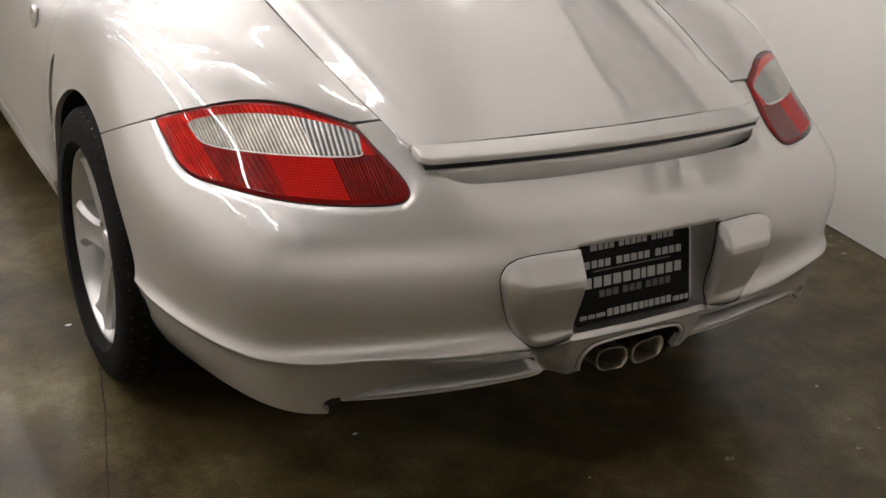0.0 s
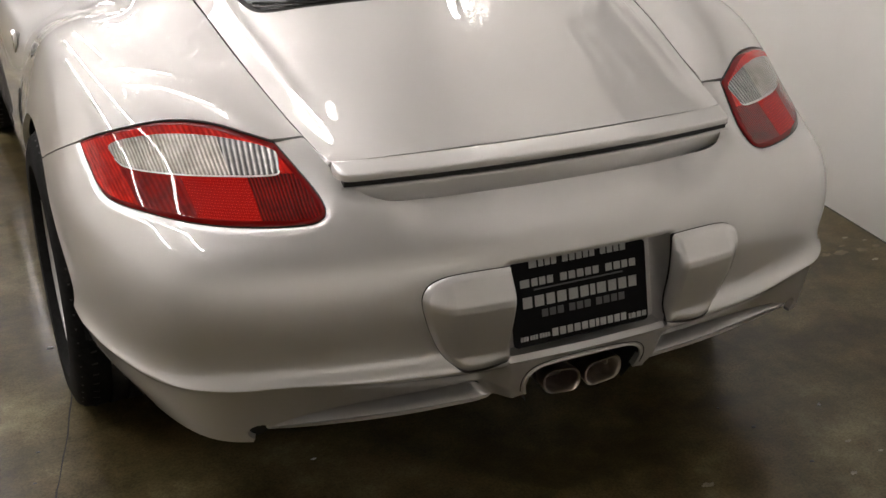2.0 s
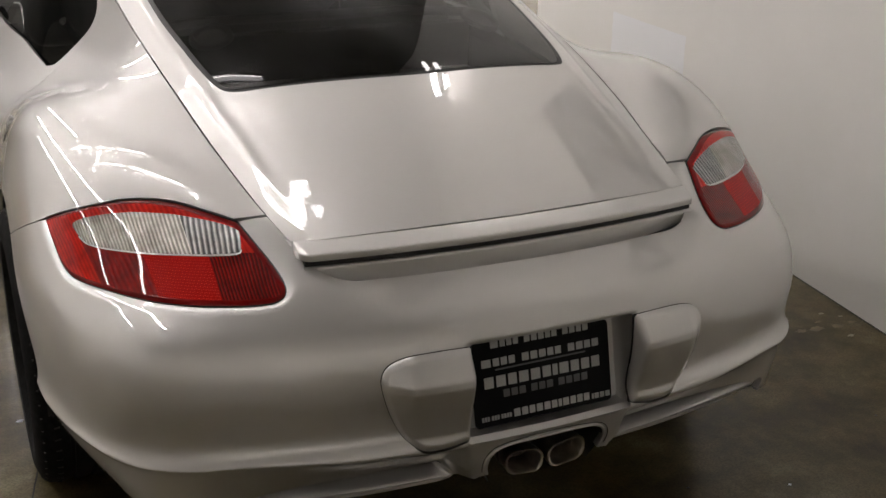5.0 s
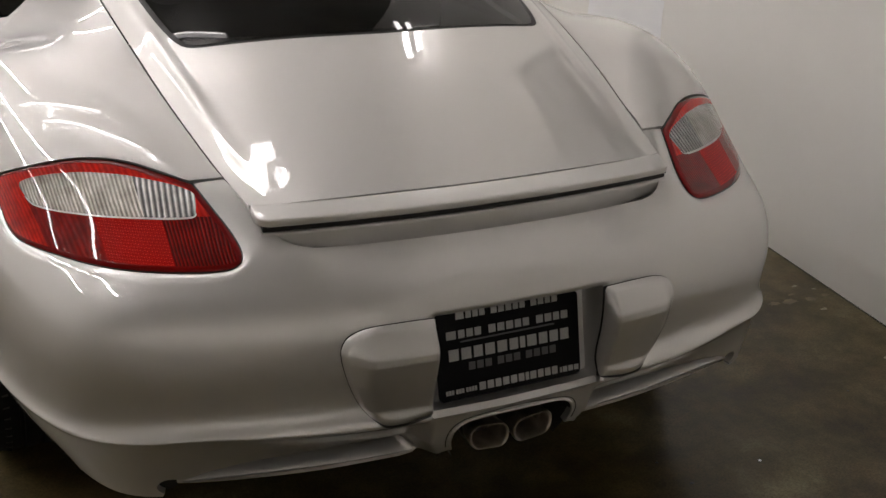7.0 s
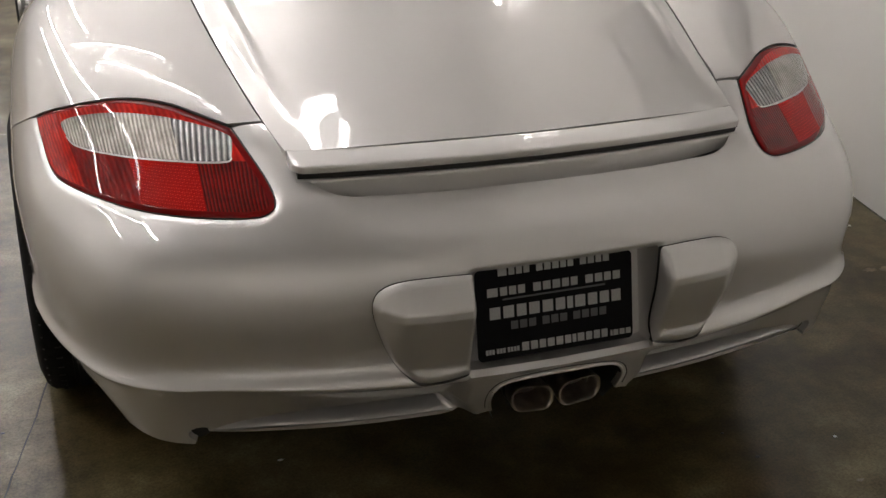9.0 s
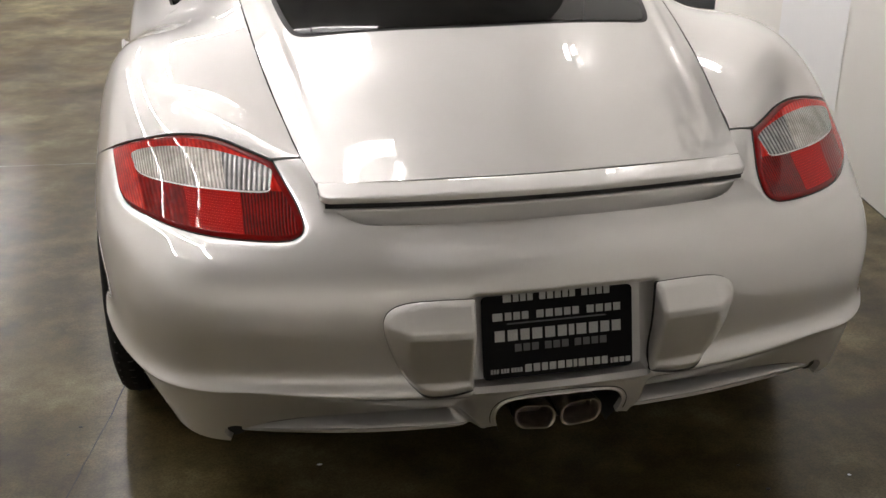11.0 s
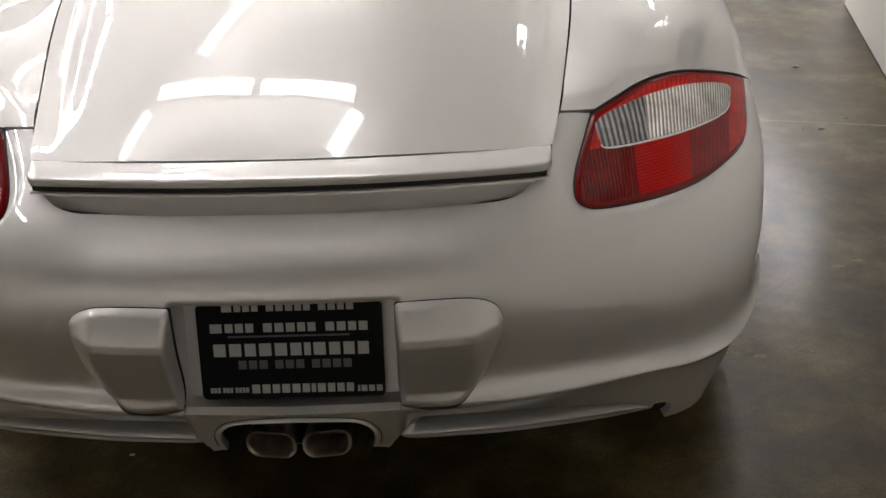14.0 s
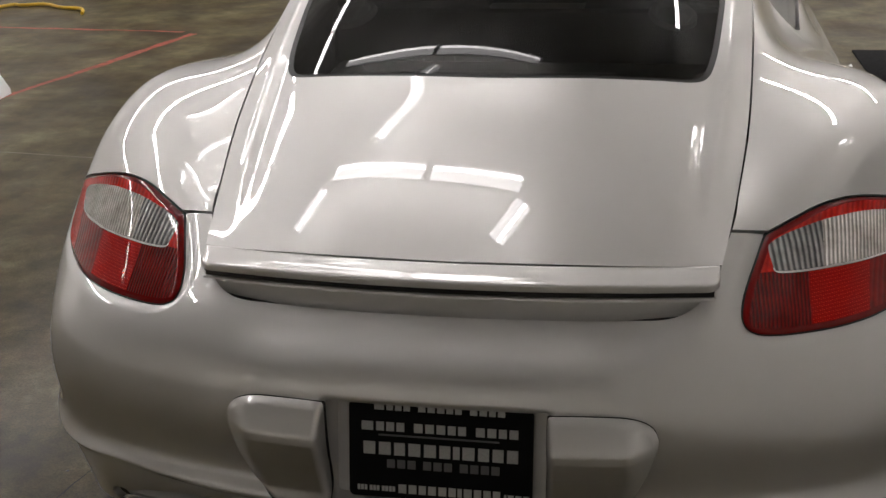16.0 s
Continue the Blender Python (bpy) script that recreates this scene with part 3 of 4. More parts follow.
GAP = .0013
us = np.concatenate([np.linspace(0, 9, 226), np.linspace(9, 16, 71)[1:]])
vs = np.concatenate([np.linspace(0, 9, 145), np.linspace(9, 9.982, 17)[1:]])
gu, gv = np.meshgrid(us, vs, indexing="ij")
gk = np.arange(gu.size).reshape(gu.shape)
side_uv = np.stack([gu.ravel(), gv.ravel()], -1)
side_faces = [tuple(q) for q in np.stack([gk[:-1, :-1], gk[1:, :-1], gk[1:, 1:], gk[:-1, 1:]], -1).reshape(-1, 4).tolist()]


def keep(piece, f, skin=SIDE):
    return clip(piece[0], piece[1], on(skin, f))


CREASE = curve_y([(0, .400), (.2, .402), (.42, .406), (.60, .403), (.72, .393), (.85, .389), (1.0, .396), (1.3, .408)])


def bumper_press(p):
    # a lip round the tail light, and the ridge low on the bumper
    d = np.clip(lamp_d(p) / .016, 0, 1)
    lip = np.where(seam_d(p) < .004, -.0055 * (1 - d) ** 2, 0)
    h = p[:, 2] - CREASE(p[:, 0] + .75 * np.maximum(p[:, 1], 0))
    soft = np.sqrt(h * h + .0015 ** 2) - .0015
    flare = np.where(h > 0, np.exp(-soft / .017), np.exp(-soft / .013))
    fade = np.clip((.62 - p[:, 1]) / .2, 0, 1)
    roll = 0
    for loop in (EXHAUST, RECESS):
        d = np.clip(xz(loop, p) / .009, 0, 1)
        roll = roll - .005 * (1 - d) ** 2
    return lip + .0135 * flare * fade + roll


rear = clip(side_uv, side_faces, lambda uv: uv[:, 0] - 10.05)
body = keep(rear, lambda p: .0012 - lamp_d(p))
low = keep(body, lambda p: seam_d(p) + GAP)
low = keep(low, lambda p: p[:, 1] - .84)
FOOT_LINE = np.array([(0, .300), (.135, .301), (.150, .299), (.172, .272), (.2, .269), (.31, .272), (.43, .280), (.54, .289), (.614, .2965), (.636, .277), (.66, .20), (1.0, .1)])
low = keep(low, lambda p: np.interp(p[:, 0], FOOT_LINE[:, 0], FOOT_LINE[:, 1]) - p[:, 2])
low = clip(*low, lambda uv: np.where(uv[:, 0] < 3.6, uv[:, 1] - 9.2, -1.0))
low = keep(low, lambda p: -arch_d(p))
SLOT_END = smooth_loop([(.612, .303), (.628, .306), (.643, .300), (.650, .288), (.644, .276), (.630, .272), (.616, .280), (.609, .292)], 4)
for loop in (SLOT, SLOT_END, EXHAUST, RECESS):
    low = keep(low, lambda p: -xz(loop, p))
def boss_y(z):
    # the proud surround of the exhaust
    return np.interp(z, (.255, .30, .34, .388), (-.034, -.052, -.066, -.078))


class Bossed(Pressed):
    """The bumper's skin, brought rearward round the exhaust."""

    def at(self, u, v):
        p = super().at(u, v)
        w = np.clip((.200 - .6 * np.clip(.33 - p[:, 2], 0, .06) - np.abs(p[:, 0])) / .032, 0, 1)
        w = w * w * (3 - 2 * w)
        back = np.where(p[:, 2] < .392, np.maximum(0, p[:, 1] - boss_y(p[:, 2])), 0)
        p[:, 1] -= w * back
        return p


BUMPER_SKIN = Bossed(SIDE, bumper_press)
bumper = skin_part("bumper", BUMPER_SKIN, *low, PAINT, car, (1, -1), .014, label="silver painted rear bumper with a plate recess")

wing = keep(body, lambda p: GAP - seam_d(p))
wing = keep(wing, lambda p: -arch_d(p))
sill = keep(body, lambda p: seam_d(p) + GAP)
sill = keep(sill, lambda p: .84 - p[:, 1])
sill = keep(sill, lambda p: -arch_d(p))
for side in (1, -1):
    for piece, name in ((wing, "rear_wing"), (sill, "rear_sill")):
        q = keep(piece, lambda p: p[:, 1] - DOOR_LINE(p[:, 2]) + GAP)
        q = keep(q, lambda p: -inside_loop(SIDE_GLASS, p[:, 1:]) + .004)
        q = keep(q, lambda p: -inside_loop(INTAKE, p[:, 1:]))
        skin_part(name, SIDE, *q, PAINT, car, (side,), .014)
front = clip(side_uv, side_faces, lambda uv: 9.0 - uv[:, 0])
door = keep(front, lambda p: DOOR_LINE(p[:, 2]) + GAP - p[:, 1])
rest = keep(door, lambda p: 2.62 + GAP - p[:, 1])
rest = keep(rest, lambda p: -arch_d(p, 3.275))
door = keep(door, lambda p: p[:, 1] - 2.62)
sill2 = keep(door, lambda p: p[:, 2] - .30)
door = keep(door, lambda p: .304 - p[:, 2])
glass = keep(clip(side_uv, side_faces, lambda uv: 9.0 - uv[:, 0]), lambda p: inside_loop(SIDE_GLASS, p[:, 1:]) + .004)
intake_d = lambda p: inside_loop(INTAKE, p[:, 1:])
away = lambda p: -inside_loop(SIDE_GLASS, p[:, 1:]) + .004
door, rest = keep(door, away), keep(rest, away)
for side in (1, -1):
    d = skin_part("door", SIDE, *door, PAINT, car, (side,), .014)
    handle = part("handle", merge(lathe([(-.004, .0), (-.004, .030), (.003, .034), (.005, .030), (.002, .024), (-.006, 0)], 24, "x"), box((.012, .018, .05), (.010, 0, 0), .005)), PAINT, d)
    handle.matrix_local = pose(side * .856, 1.53, .733)
    skin_part("sill", SIDE, *sill2, PAINT, car, (side,), .014)
    skin_part("side_window", SIDE, *glass, GLASS, car, (side,), 0, lift=-.004)
scoop = keep(sheet(8.6, 10.4, 2.8, 7.6, 50, 60), lambda p: intake_d(p) - .003)
for side in (1, -1):
    skin_part("side_intake", Pressed(SIDE, lambda p: -.004 - .02 * np.clip(-intake_d(p) / .012, 0, 1) * np.clip((1.27 - p[:, 1]) / .05, 0, 1)), *scoop, TRIM, car, (side,), 0)
skin_part("front_body", SIDE, *rest, PAINT, car, (1, -1), 0)

# the hatch, the rear glass, the roof and the bonnet
tu = np.concatenate([np.linspace(.042, 8, 200), np.linspace(8, 13, 51)[1:]])
tv = np.concatenate([np.linspace(0, 4, 61), np.linspace(4, 4.972, 21)[1:]])
gu, gv = np.meshgrid(tu, tv, indexing="ij")
gk = np.arange(gu.size).reshape(gu.shape)
top_uv = np.stack([gu.ravel(), gv.ravel()], -1)
top_faces = [tuple(q) for q in np.stack([gk[:-1, :-1], gk[1:, :-1], gk[1:, 1:], gk[:-1, 1:]], -1).reshape(-1, 4).tolist()]
glass_d = lambda p: inside_loop(REAR_GLASS, p[:, :2])
lid = clip(top_uv, top_faces, lambda uv: uv[:, 0] - 7.9)


FOLD_LINE = curve_y([(.15, .405), (.3, .425), (.5, .448), (.7, .470), (.9, .488), (1.4, .505), (1.8, .51)])


def hood_fold(p):
    # the folds that run down from the window's corners and fade out
    x = np.abs(p[:, 0])
    line = FOLD_LINE(np.clip(p[:, 1], .15, 1.8))
    fade = np.clip((p[:, 1] - .17) / .35, 0, 1)
    fade = fade * fade * (3 - 2 * fade)
    return -fade * (.0032 * np.exp(-((x - line) / .012) ** 2) - .0014 * np.exp(-((x - line + .024) / .016) ** 2))


class Crowned(Pressed):
    """A pressed skin that rolls gently off to both sides of its middle, as far forward as y."""

    roll, y, rim = .27, .75, .44

    def normal(self, u, v):
        n = super().normal(u, v)
        p = self.skin.at(u, v)
        x = p[:, 0]
        n = n + np.stack([-self.roll * x * np.clip((self.rim - x) / .09, 0, 1) * np.clip((self.y - p[:, 1]) / .25, 0, 1), 0 * x, 0 * x], -1)
        return n / np.linalg.norm(n, axis=-1, keepdims=True)


class CrownedPane(Crowned):
    """The same for the window above it."""
    roll, y, rim = .3, 1.5, .9


hatch = skin_part("hatch", Crowned(TOP, hood_fold), *keep(lid, lambda p: .0025 - glass_d(p), TOP), PAINT, car, (1, -1), .012)
seal = keep(keep(lid, lambda p: glass_d(p) - .0025, TOP), lambda p: -.010 - glass_d(p), TOP)
skin_part("window_seal", TOP, *seal, SEAL, hatch, (1, -1), 0, lift=-.002)
pane = keep(lid, lambda p: glass_d(p) + .009, TOP)
skin_part("rear_window", CrownedPane(TOP, lambda p: 0 * p[:, 0]), *pane, GLASS, hatch, (1, -1), 0, lift=-.001, label="tinted rear window")
crown = clip(top_uv, top_faces, lambda uv: 7.92 - uv[:, 0])
roof = clip(crown[0], crown[1], lambda uv: uv[:, 0] - 10.0)
skin_part("roof", TOP, *roof, PAINT, car, (1, -1), 0)
screen = clip(clip(*crown, lambda uv: 10.0 - uv[:, 0])[0], clip(*crown, lambda uv: 10.0 - uv[:, 0])[1], lambda uv: uv[:, 0] - 11.0)
skin_part("windscreen", TOP, *screen, GLASS, car, (1, -1), 0)
bonnet = clip(*crown, lambda uv: 11.0 - uv[:, 0])
skin_part("bonnet", TOP, *bonnet, PAINT, car, (1, -1), 0)


# the spoiler lip and the panel under it
def hood_y(x):
    return .108 + .035 * (x / .44) ** 2


def spoiler_rings(section, width, n=140):
    rings = []
    for k in range(n + 1):
        x = width * math.sin(math.pi / 2 * (2 * k / n - 1) * .999)
        e = max(0.0, 1 - max(0.0, abs(x) - width + .022) / .022)
        e = math.sqrt(max(0, 1 - (1 - e) ** 2)) * .45 + .55
        rings.append([(x, hood_y(x) + .004 + (dy - .004) * e, .7655 + dz * (.75 + .25 * e)) for dy, dz in smooth_loop(section, 4).tolist()])
    return rings


LIP = [(-.001, -.0005), (-.012, -.0022), (-.026, -.0060), (-.038, -.0098), (-.0450, -.0121), (-.0480, -.0136), (-.0492, -.0160), (-.0490, -.0235), (-.0478, -.0260), (-.042, -.0275), (-.02, -.028), (-.004, -.027), (-.001, -.02)]
spoiler = part("spoiler", loft(spoiler_rings(LIP, .437)), PAINT, car, angle=50)
rings = []
for k in range(61):
    x = .432 * math.sin(math.pi / 2 * (k / 30 - 1))
    y = hood_y(x) - .044
    side_on = [(x, y + .06, .7292), (x, y + .014, .7280), (x, y + .0035, .7270), (x, y + .0004, .7242), (x, y - .0004, .721), (x, y - .0006, .710), (x, y - .0010, .700), (x, y - .0024, .690), (x, y - .005, .676), (x, y + .03, .672)]
    rings.append(smooth_loop(side_on, 3).tolist())
part("spoiler_panel", loft(rings, caps=True), PAINT, car, "silver panel in the slot below the spoiler", angle=60)
rings, lows, ledges = [], [], []
for k in range(61):
    x = .428 * math.sin(math.pi / 2 * (k / 30 - 1))
    y = hood_y(x) - .044
    rings.append([(x, y + .005, .7240), (x, y + .005, .7400), (x, y + .0005, .7400), (x, y + .0005, .7372), (x, y + .030, .7372), (x, y + .030, .7240)])
    foot = .6850 + .7 * float(np.interp(abs(x), (0, .15, .25, .37, .41, .43), (0, .0005, .002, .017, .027, .037)))
    lows.append([(x, y - .0068, foot - .004), (x, y - .0068, foot), (x, y + .012, foot + .001), (x, y + .012, foot - .004)])
    ledges.append([(x, y - .0100, foot - .03), (x, y - .0100, foot - .005), (x, y - .0082, foot - .0025), (x, y + .012, foot - .0025), (x, y + .012, foot - .03)])
part("spoiler_slot", loft(rings), BLACK, car)
part("panel_seal", loft(lows), SEAL, car)
part("panel_ledge", loft(ledges), PAINT, car, angle=50)

# tail lights: rim, clear upper part and four red fields, set in a black seal
LINE = lambda p, a0, k: (p[:, 0] + p[:, 1]) * ROOT2 - (a0 + k * (p[:, 2] - .69))
clear_d = lambda p: inside_loop(CLEAR_LOOP, np.stack([(p[:, 0] + p[:, 1]) * ROOT2, p[:, 2]], -1)) + np.where(p[:, 1] > .8, 1.0, 0)
lamp_uv = sheet(3.2, 7.6, 6.0, 9.6, 150, 120)
lens = keep(lamp_uv, lambda p: lamp_d(p) + .0006)
clear_out = lambda p: np.where(p[:, 2] < .7505, .0022, .0) - clear_d(p)
rim = keep(keep(lens, lambda p: -.0065 - lamp_d(p)), clear_out)
inner = keep(lens, lambda p: lamp_d(p) + .0065)
clear = keep(lens, lambda p: clear_d(p) + np.where(p[:, 2] < .7505, .001, .0))
edge = keep(keep(keep(lens, lambda p: clear_d(p) - .0016), lambda p: -.0006 - clear_d(p)), lambda p: p[:, 2] - .7505)
red = keep(inner, clear_out)
low_red = keep(red, lambda p: p[:, 2] - .7465 - .0 * p[:, 0])
top_red = keep(red, lambda p: .7465 - p[:, 2])
fields = [("red_field", keep(low_red, lambda p: LINE(p, .487, 1.1)), RED_DARK),
          ("reflector", keep(keep(low_red, lambda p: -LINE(p, .487, 1.1)), lambda p: LINE(p, .604, 1.27)), RED_FLAT),
          ("smoked_field", keep(keep(low_red, lambda p: -LINE(p, .604, 1.27)), lambda p: LINE(p, .731, 1.47)), RED_SMOKE),
          ("outer_field", keep(low_red, lambda p: -LINE(p, .731, 1.47)), RED_BRIGHT),
          ("upper_field", top_red, RED_BRIGHT)]
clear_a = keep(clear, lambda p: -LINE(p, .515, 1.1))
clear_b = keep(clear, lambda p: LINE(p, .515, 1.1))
RIM_SKIN = Pressed(SIDE, lambda p: -.0040 * np.clip(1 + lamp_d(p) / .0065, 0, 1) ** 2)
for side in (1, -1):
    lamp = skin_part("tail_light", SIDE, *keep(keep(lamp_uv, lambda p: lamp_d(p) - .002), lambda p: -.004 - lamp_d(p)), SEAL, car, (side,), .02, lift=-.0052, label="red and clear tail light with a black seal")
    skin_part("lens_rim", RIM_SKIN, *rim, RED_RIM, lamp, (side,), .01)
    skin_part("clear_lens", SIDE, *clear_a, CLEAR, lamp, (side,), 0, lift=-.0002)
    # the inner part of the clear lens, its shade put into the colour
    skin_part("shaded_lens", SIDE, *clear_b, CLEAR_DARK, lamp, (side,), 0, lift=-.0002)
    skin_part("lens_edge", SIDE, *edge, WHITE_EDGE, lamp, (side,), 0)
    for name, piece, mat in fields:
        skin_part(name, SIDE, *piece, mat, lamp, (side,), 0)

def rounded(w, h, r, n=8):
    out = []
    for cx, cz, a0 in ((w - r, h - r, 0), (-w + r, h - r, 90), (-w + r, -h + r, 180), (w - r, -h + r, 270)):
        for k in range(n):
            a = radians(a0 + 90 * k / (n - 1))
            out.append((cx + r * math.cos(a), cz + r * math.sin(a)))
    return out


# plate recess, plate and its two covers
inner_box = bmesh.new()
ring = [(x, z) for x, z in RECESS[::2].tolist()]
def recess_y(z):
    return -.018 + (.531 - z) * -.22
a = [inner_box.verts.new((x, -.070, z)) for x, z in ring]
b = [inner_box.verts.new((x * .985, recess_y(z) + .012, .5 + (z - .5) * .97)) for x, z in ring]
for k in range(len(ring)):
    inner_box.faces.new((a[k], a[(k + 1) % len(ring)], b[(k + 1) % len(ring)], b[k]))
inner_box.faces.new(b)
part("plate_recess", inner_box, PAINT, car, angle=30)
plate = part("plate_insert", loft([[(x, y, z) for x, z in rounded(.1525, .083, .010)] for y in (-.0015, .0015)]), PLATE, car, "black plate insert with rows of pale lettering", smooth=False)
PLATE_POSE = pose(0, -.0365, .4885, -12.5)
plate.matrix_local = PLATE_POSE


def bars(parent, widths, x0, x1, z, h, mat, name="bar", skip=.24, y=-.0025):
    """A row of plain blocks of given relative widths, as wide as lettering of that size."""
    total = sum(abs(w) for w in widths)
    x = x0
    made = 0
    for w in widths:
        step = (x1 - x0) * abs(w) / total if total else 0
        if w > 0:
            bm = box((step * (1 - skip), .0012, h), (x + step / 2, y, z))
            part(name, bm, mat, parent, smooth=False)
            made += 1
        x += step
    return made


# each row: from, to, height of its middle on the plate, letter height, material, relative letter widths (minus: a space)
TITLE = (1.5, 1, 1, 1, -.7, 1.1, 1.1, 1.1, 1, 1, -.7, 1.1, 1.1, 1, 1.1)
NAME = (1.1, 1.1, 1, 1.1, 1.1, 1, .6, 1.1, 1, 1, 1)
DIGITS = (1, 1, 1, -.5, 1, 1, 1, -.5, 1, 1, 1, 1)
PLATE_ROWS = ((-.112, .108, .0765, .0145, LETTER, TITLE), (-.134, .130, .0410, .0150, LETTER, TITLE), (-.134, .129, .0262, .0028, LETTER_DIM, (1,)),
              (-.131, .131, .0030, .0215, LETTER, NAME), (-.0905, .1005, -.0228, .0145, LETTER_DIM, DIGITS),
              (-.139, -.074, -.0670, .0085, LETTER, DIGITS), (-.071, .102, -.0655, .0150, LETTER, NAME), (.106, .149, -.0680, .0105, LETTER, (.4, 1, 1, 1)))
for x0, x1, z, h, mat, widths in PLATE_ROWS:
    bars(plate, widths, x0, x1, z, h, mat, "letter")

for side in (1, -1):
    us2, vs2 = sheet(.6, 2.7, 1.8, 5.2, 90, 80)
    def proud(p):
        d = np.clip(-inside_loop(COVER, np.stack([p[:, 0], p[:, 2]], -1)) / .010, 0, 1)
        ridge = np.interp(p[:, 2], [.39, .41, .537, .551, .597], [.010, .014, .034, .033, .003])
        far = np.clip((.347 - p[:, 0] - .25 * np.clip(.50 - p[:, 2], 0, 1)) / .055, 0, 1)
        far = far * far * (3 - 2 * far)
        return .0075 + (ridge * (.25 + .75 * far)) * np.sqrt(np.clip(1 - (1 - d) ** 2, 0, 1)) - .003 * (1 - d)
    piece = clip(us2, vs2, on(SIDE, lambda p: inside_loop(COVER, np.stack([p[:, 0], p[:, 2]], -1))))
    skin_part("plate_cover", Pressed(SIDE, proud), *piece, PAINT, car, (side,), .04)
    around = clip(us2, vs2, on(SIDE, lambda p: inside_loop(COVER, np.stack([p[:, 0], p[:, 2]], -1)) - .0007))
    around = clip(*around, on(SIDE, lambda p: -.004 - inside_loop(COVER, np.stack([p[:, 0], p[:, 2]], -1))))
    skin_part("cover_gap", BUMPER_SKIN, *around, SEAL, car, (side,), 0, lift=.0007)

# lower slots with sloping floors, and the exhaust well with its twin tips
slot_piece = keep(sheet(.5, 4.3, 0, 2.2, 150, 90), lambda p: xz(SLOT, p) - .004)
slot_step = lambda p: p[:, 2] - SLOT_FOOT(p[:, 0]) - np.interp(p[:, 0], (.15, .2, .45, .6), (.032, .025, .018, .006))
SLOT_FOOT = curve_y([(.1, .2755), (.20, .2755), (.31, .279), (.43, .2875), (.54, .295), (.62, .296)])


def ledge_depth(p):
    # deepest along the upper edge, shallow at the lip
    rise = np.clip((p[:, 2] - SLOT_FOOT(p[:, 0])) / .044, 0, 1)
    end = np.clip((p[:, 0] - .166 - .7 * (p[:, 2] - .276)) / .02, 0, 1)
    return -.0015 - (.003 + .085 * rise ** 1.25) * end


# the slot's upper part is coloured dark for its shade; the ledge stays silver
for side in (1, -1):
    slot = skin_part("bumper_slot", Sunk(SIDE, ledge_depth), *keep(slot_piece, lambda p: -slot_step(p)), SLOT_SHADE, car, (side,), 0)
    skin_part("ledge", Sunk(SIDE, ledge_depth), *keep(slot_piece, slot_step), PAINT, slot, (side,), 0)
end_piece = keep(sheet(3.2, 5.2, 0, 1.6, 60, 40), lambda p: xz(SLOT_END, p) - .006)
for side in (1, -1):
    skin_part("slot_end", Sunk(SIDE, lambda p: np.full(len(p), -.022)), *end_piece, SEAL, car, (side,), 0, label="dark hole at the end of the bumper slot")
well = bmesh.new()
ring = [(x, z) for x, z in EXHAUST[::2].tolist() if z > .264]
start = max(range(len(ring)), key=lambda k: math.hypot(ring[k][0] - ring[k - 1][0], ring[k][1] - ring[k - 1][1]))
ring = ring[start:] + ring[:start]
rows = []
for y, s in ((-.078, 1.0), (.02, .985), (.06, .95), (.14, .9)):
    rows.append([well.verts.new((x * s, max(y, float(boss_y(z)) + .006), .3 + (z - .3) * s)) for x, z in ring])
for p, q in zip(rows, rows[1:]):
    for k in range(len(ring) - 1):
        well.faces.new((p[k], p[k + 1], q[k + 1], q[k]))
well.faces.new(rows[-1])
part("exhaust_well", well, BLACK, car)
# a rounded lip round the well, on the bumper's surface
gu, gv = np.meshgrid(np.linspace(0, 1.2, 61), np.linspace(0, 2.3, 116), indexing="ij")
near_skin = BUMPER_SKIN.at(gu.ravel(), gv.ravel())
lip = []
for x, z in EXHAUST.tolist():
    if z > .298:
        k = np.argmin(np.hypot(near_skin[:, 0] - abs(x), near_skin[:, 2] - z))
        lip.append((x, float(near_skin[k, 1]) - .001, z))
cut = max(range(len(lip)), key=lambda k: math.dist(lip[k], lip[k - 1]))
lip = lip[cut:] + lip[:cut]
lip = [tuple(np.mean([lip[min(max(j, 0), len(lip) - 1)] for j in (k - 2, k - 1, k, k + 1, k + 2)], axis=0)) for k in range(len(lip))]
part("well_lip", pipe(lip, .0030, 10), PAINT, car)
seam = []
for x, y, z in lip:
    k = math.hypot(x, z - .31)
    x, z = x + .0095 * x / k, z + .0095 * (z - .31) / k
    j = np.argmin(np.hypot(near_skin[:, 0] - abs(x), near_skin[:, 2] - z))
    seam.append((x, float(near_skin[j, 1]) - .0002, z))
seam = [tuple(np.mean([seam[min(max(j, 0), len(seam) - 1)] for j in range(k - 3, k + 4)], axis=0)) for k in range(len(seam))]
part("well_seam", pipe(seam[2:-2], .0011, 6), SEAL, car)


TIP_Z = .3175
for side in (1, -1):
    prof = [(.12, .80), (-.028, .94), (-.045, .985), (-.056, 1.02), (-.061, 1.03), (-.0640, .995), (-.0640, .94), (-.060, .88), (-.048, .83), (.0, .79), (.10, .75)]
    rings = [[(side * .0475 + x * s, y, TIP_Z + z * s + .10 * s * x * side) for x, z in rounded(.0415, .0262, .0225)] for y, s in prof]
    tip = part("exhaust_tip", loft(rings, caps=False), CHROME, car, "dull chrome exhaust tip", angle=60)
    part("exhaust_bore", loft([[(side * .0475 + x * w, y, TIP_Z + z * w) for x, z in rounded(.032, .019, .015)] for y, w in ((-.018, .35), (-.014, .85), (.004, 1.12))], caps=True), SOOT, tip, "sooty pipe end inside the tip")
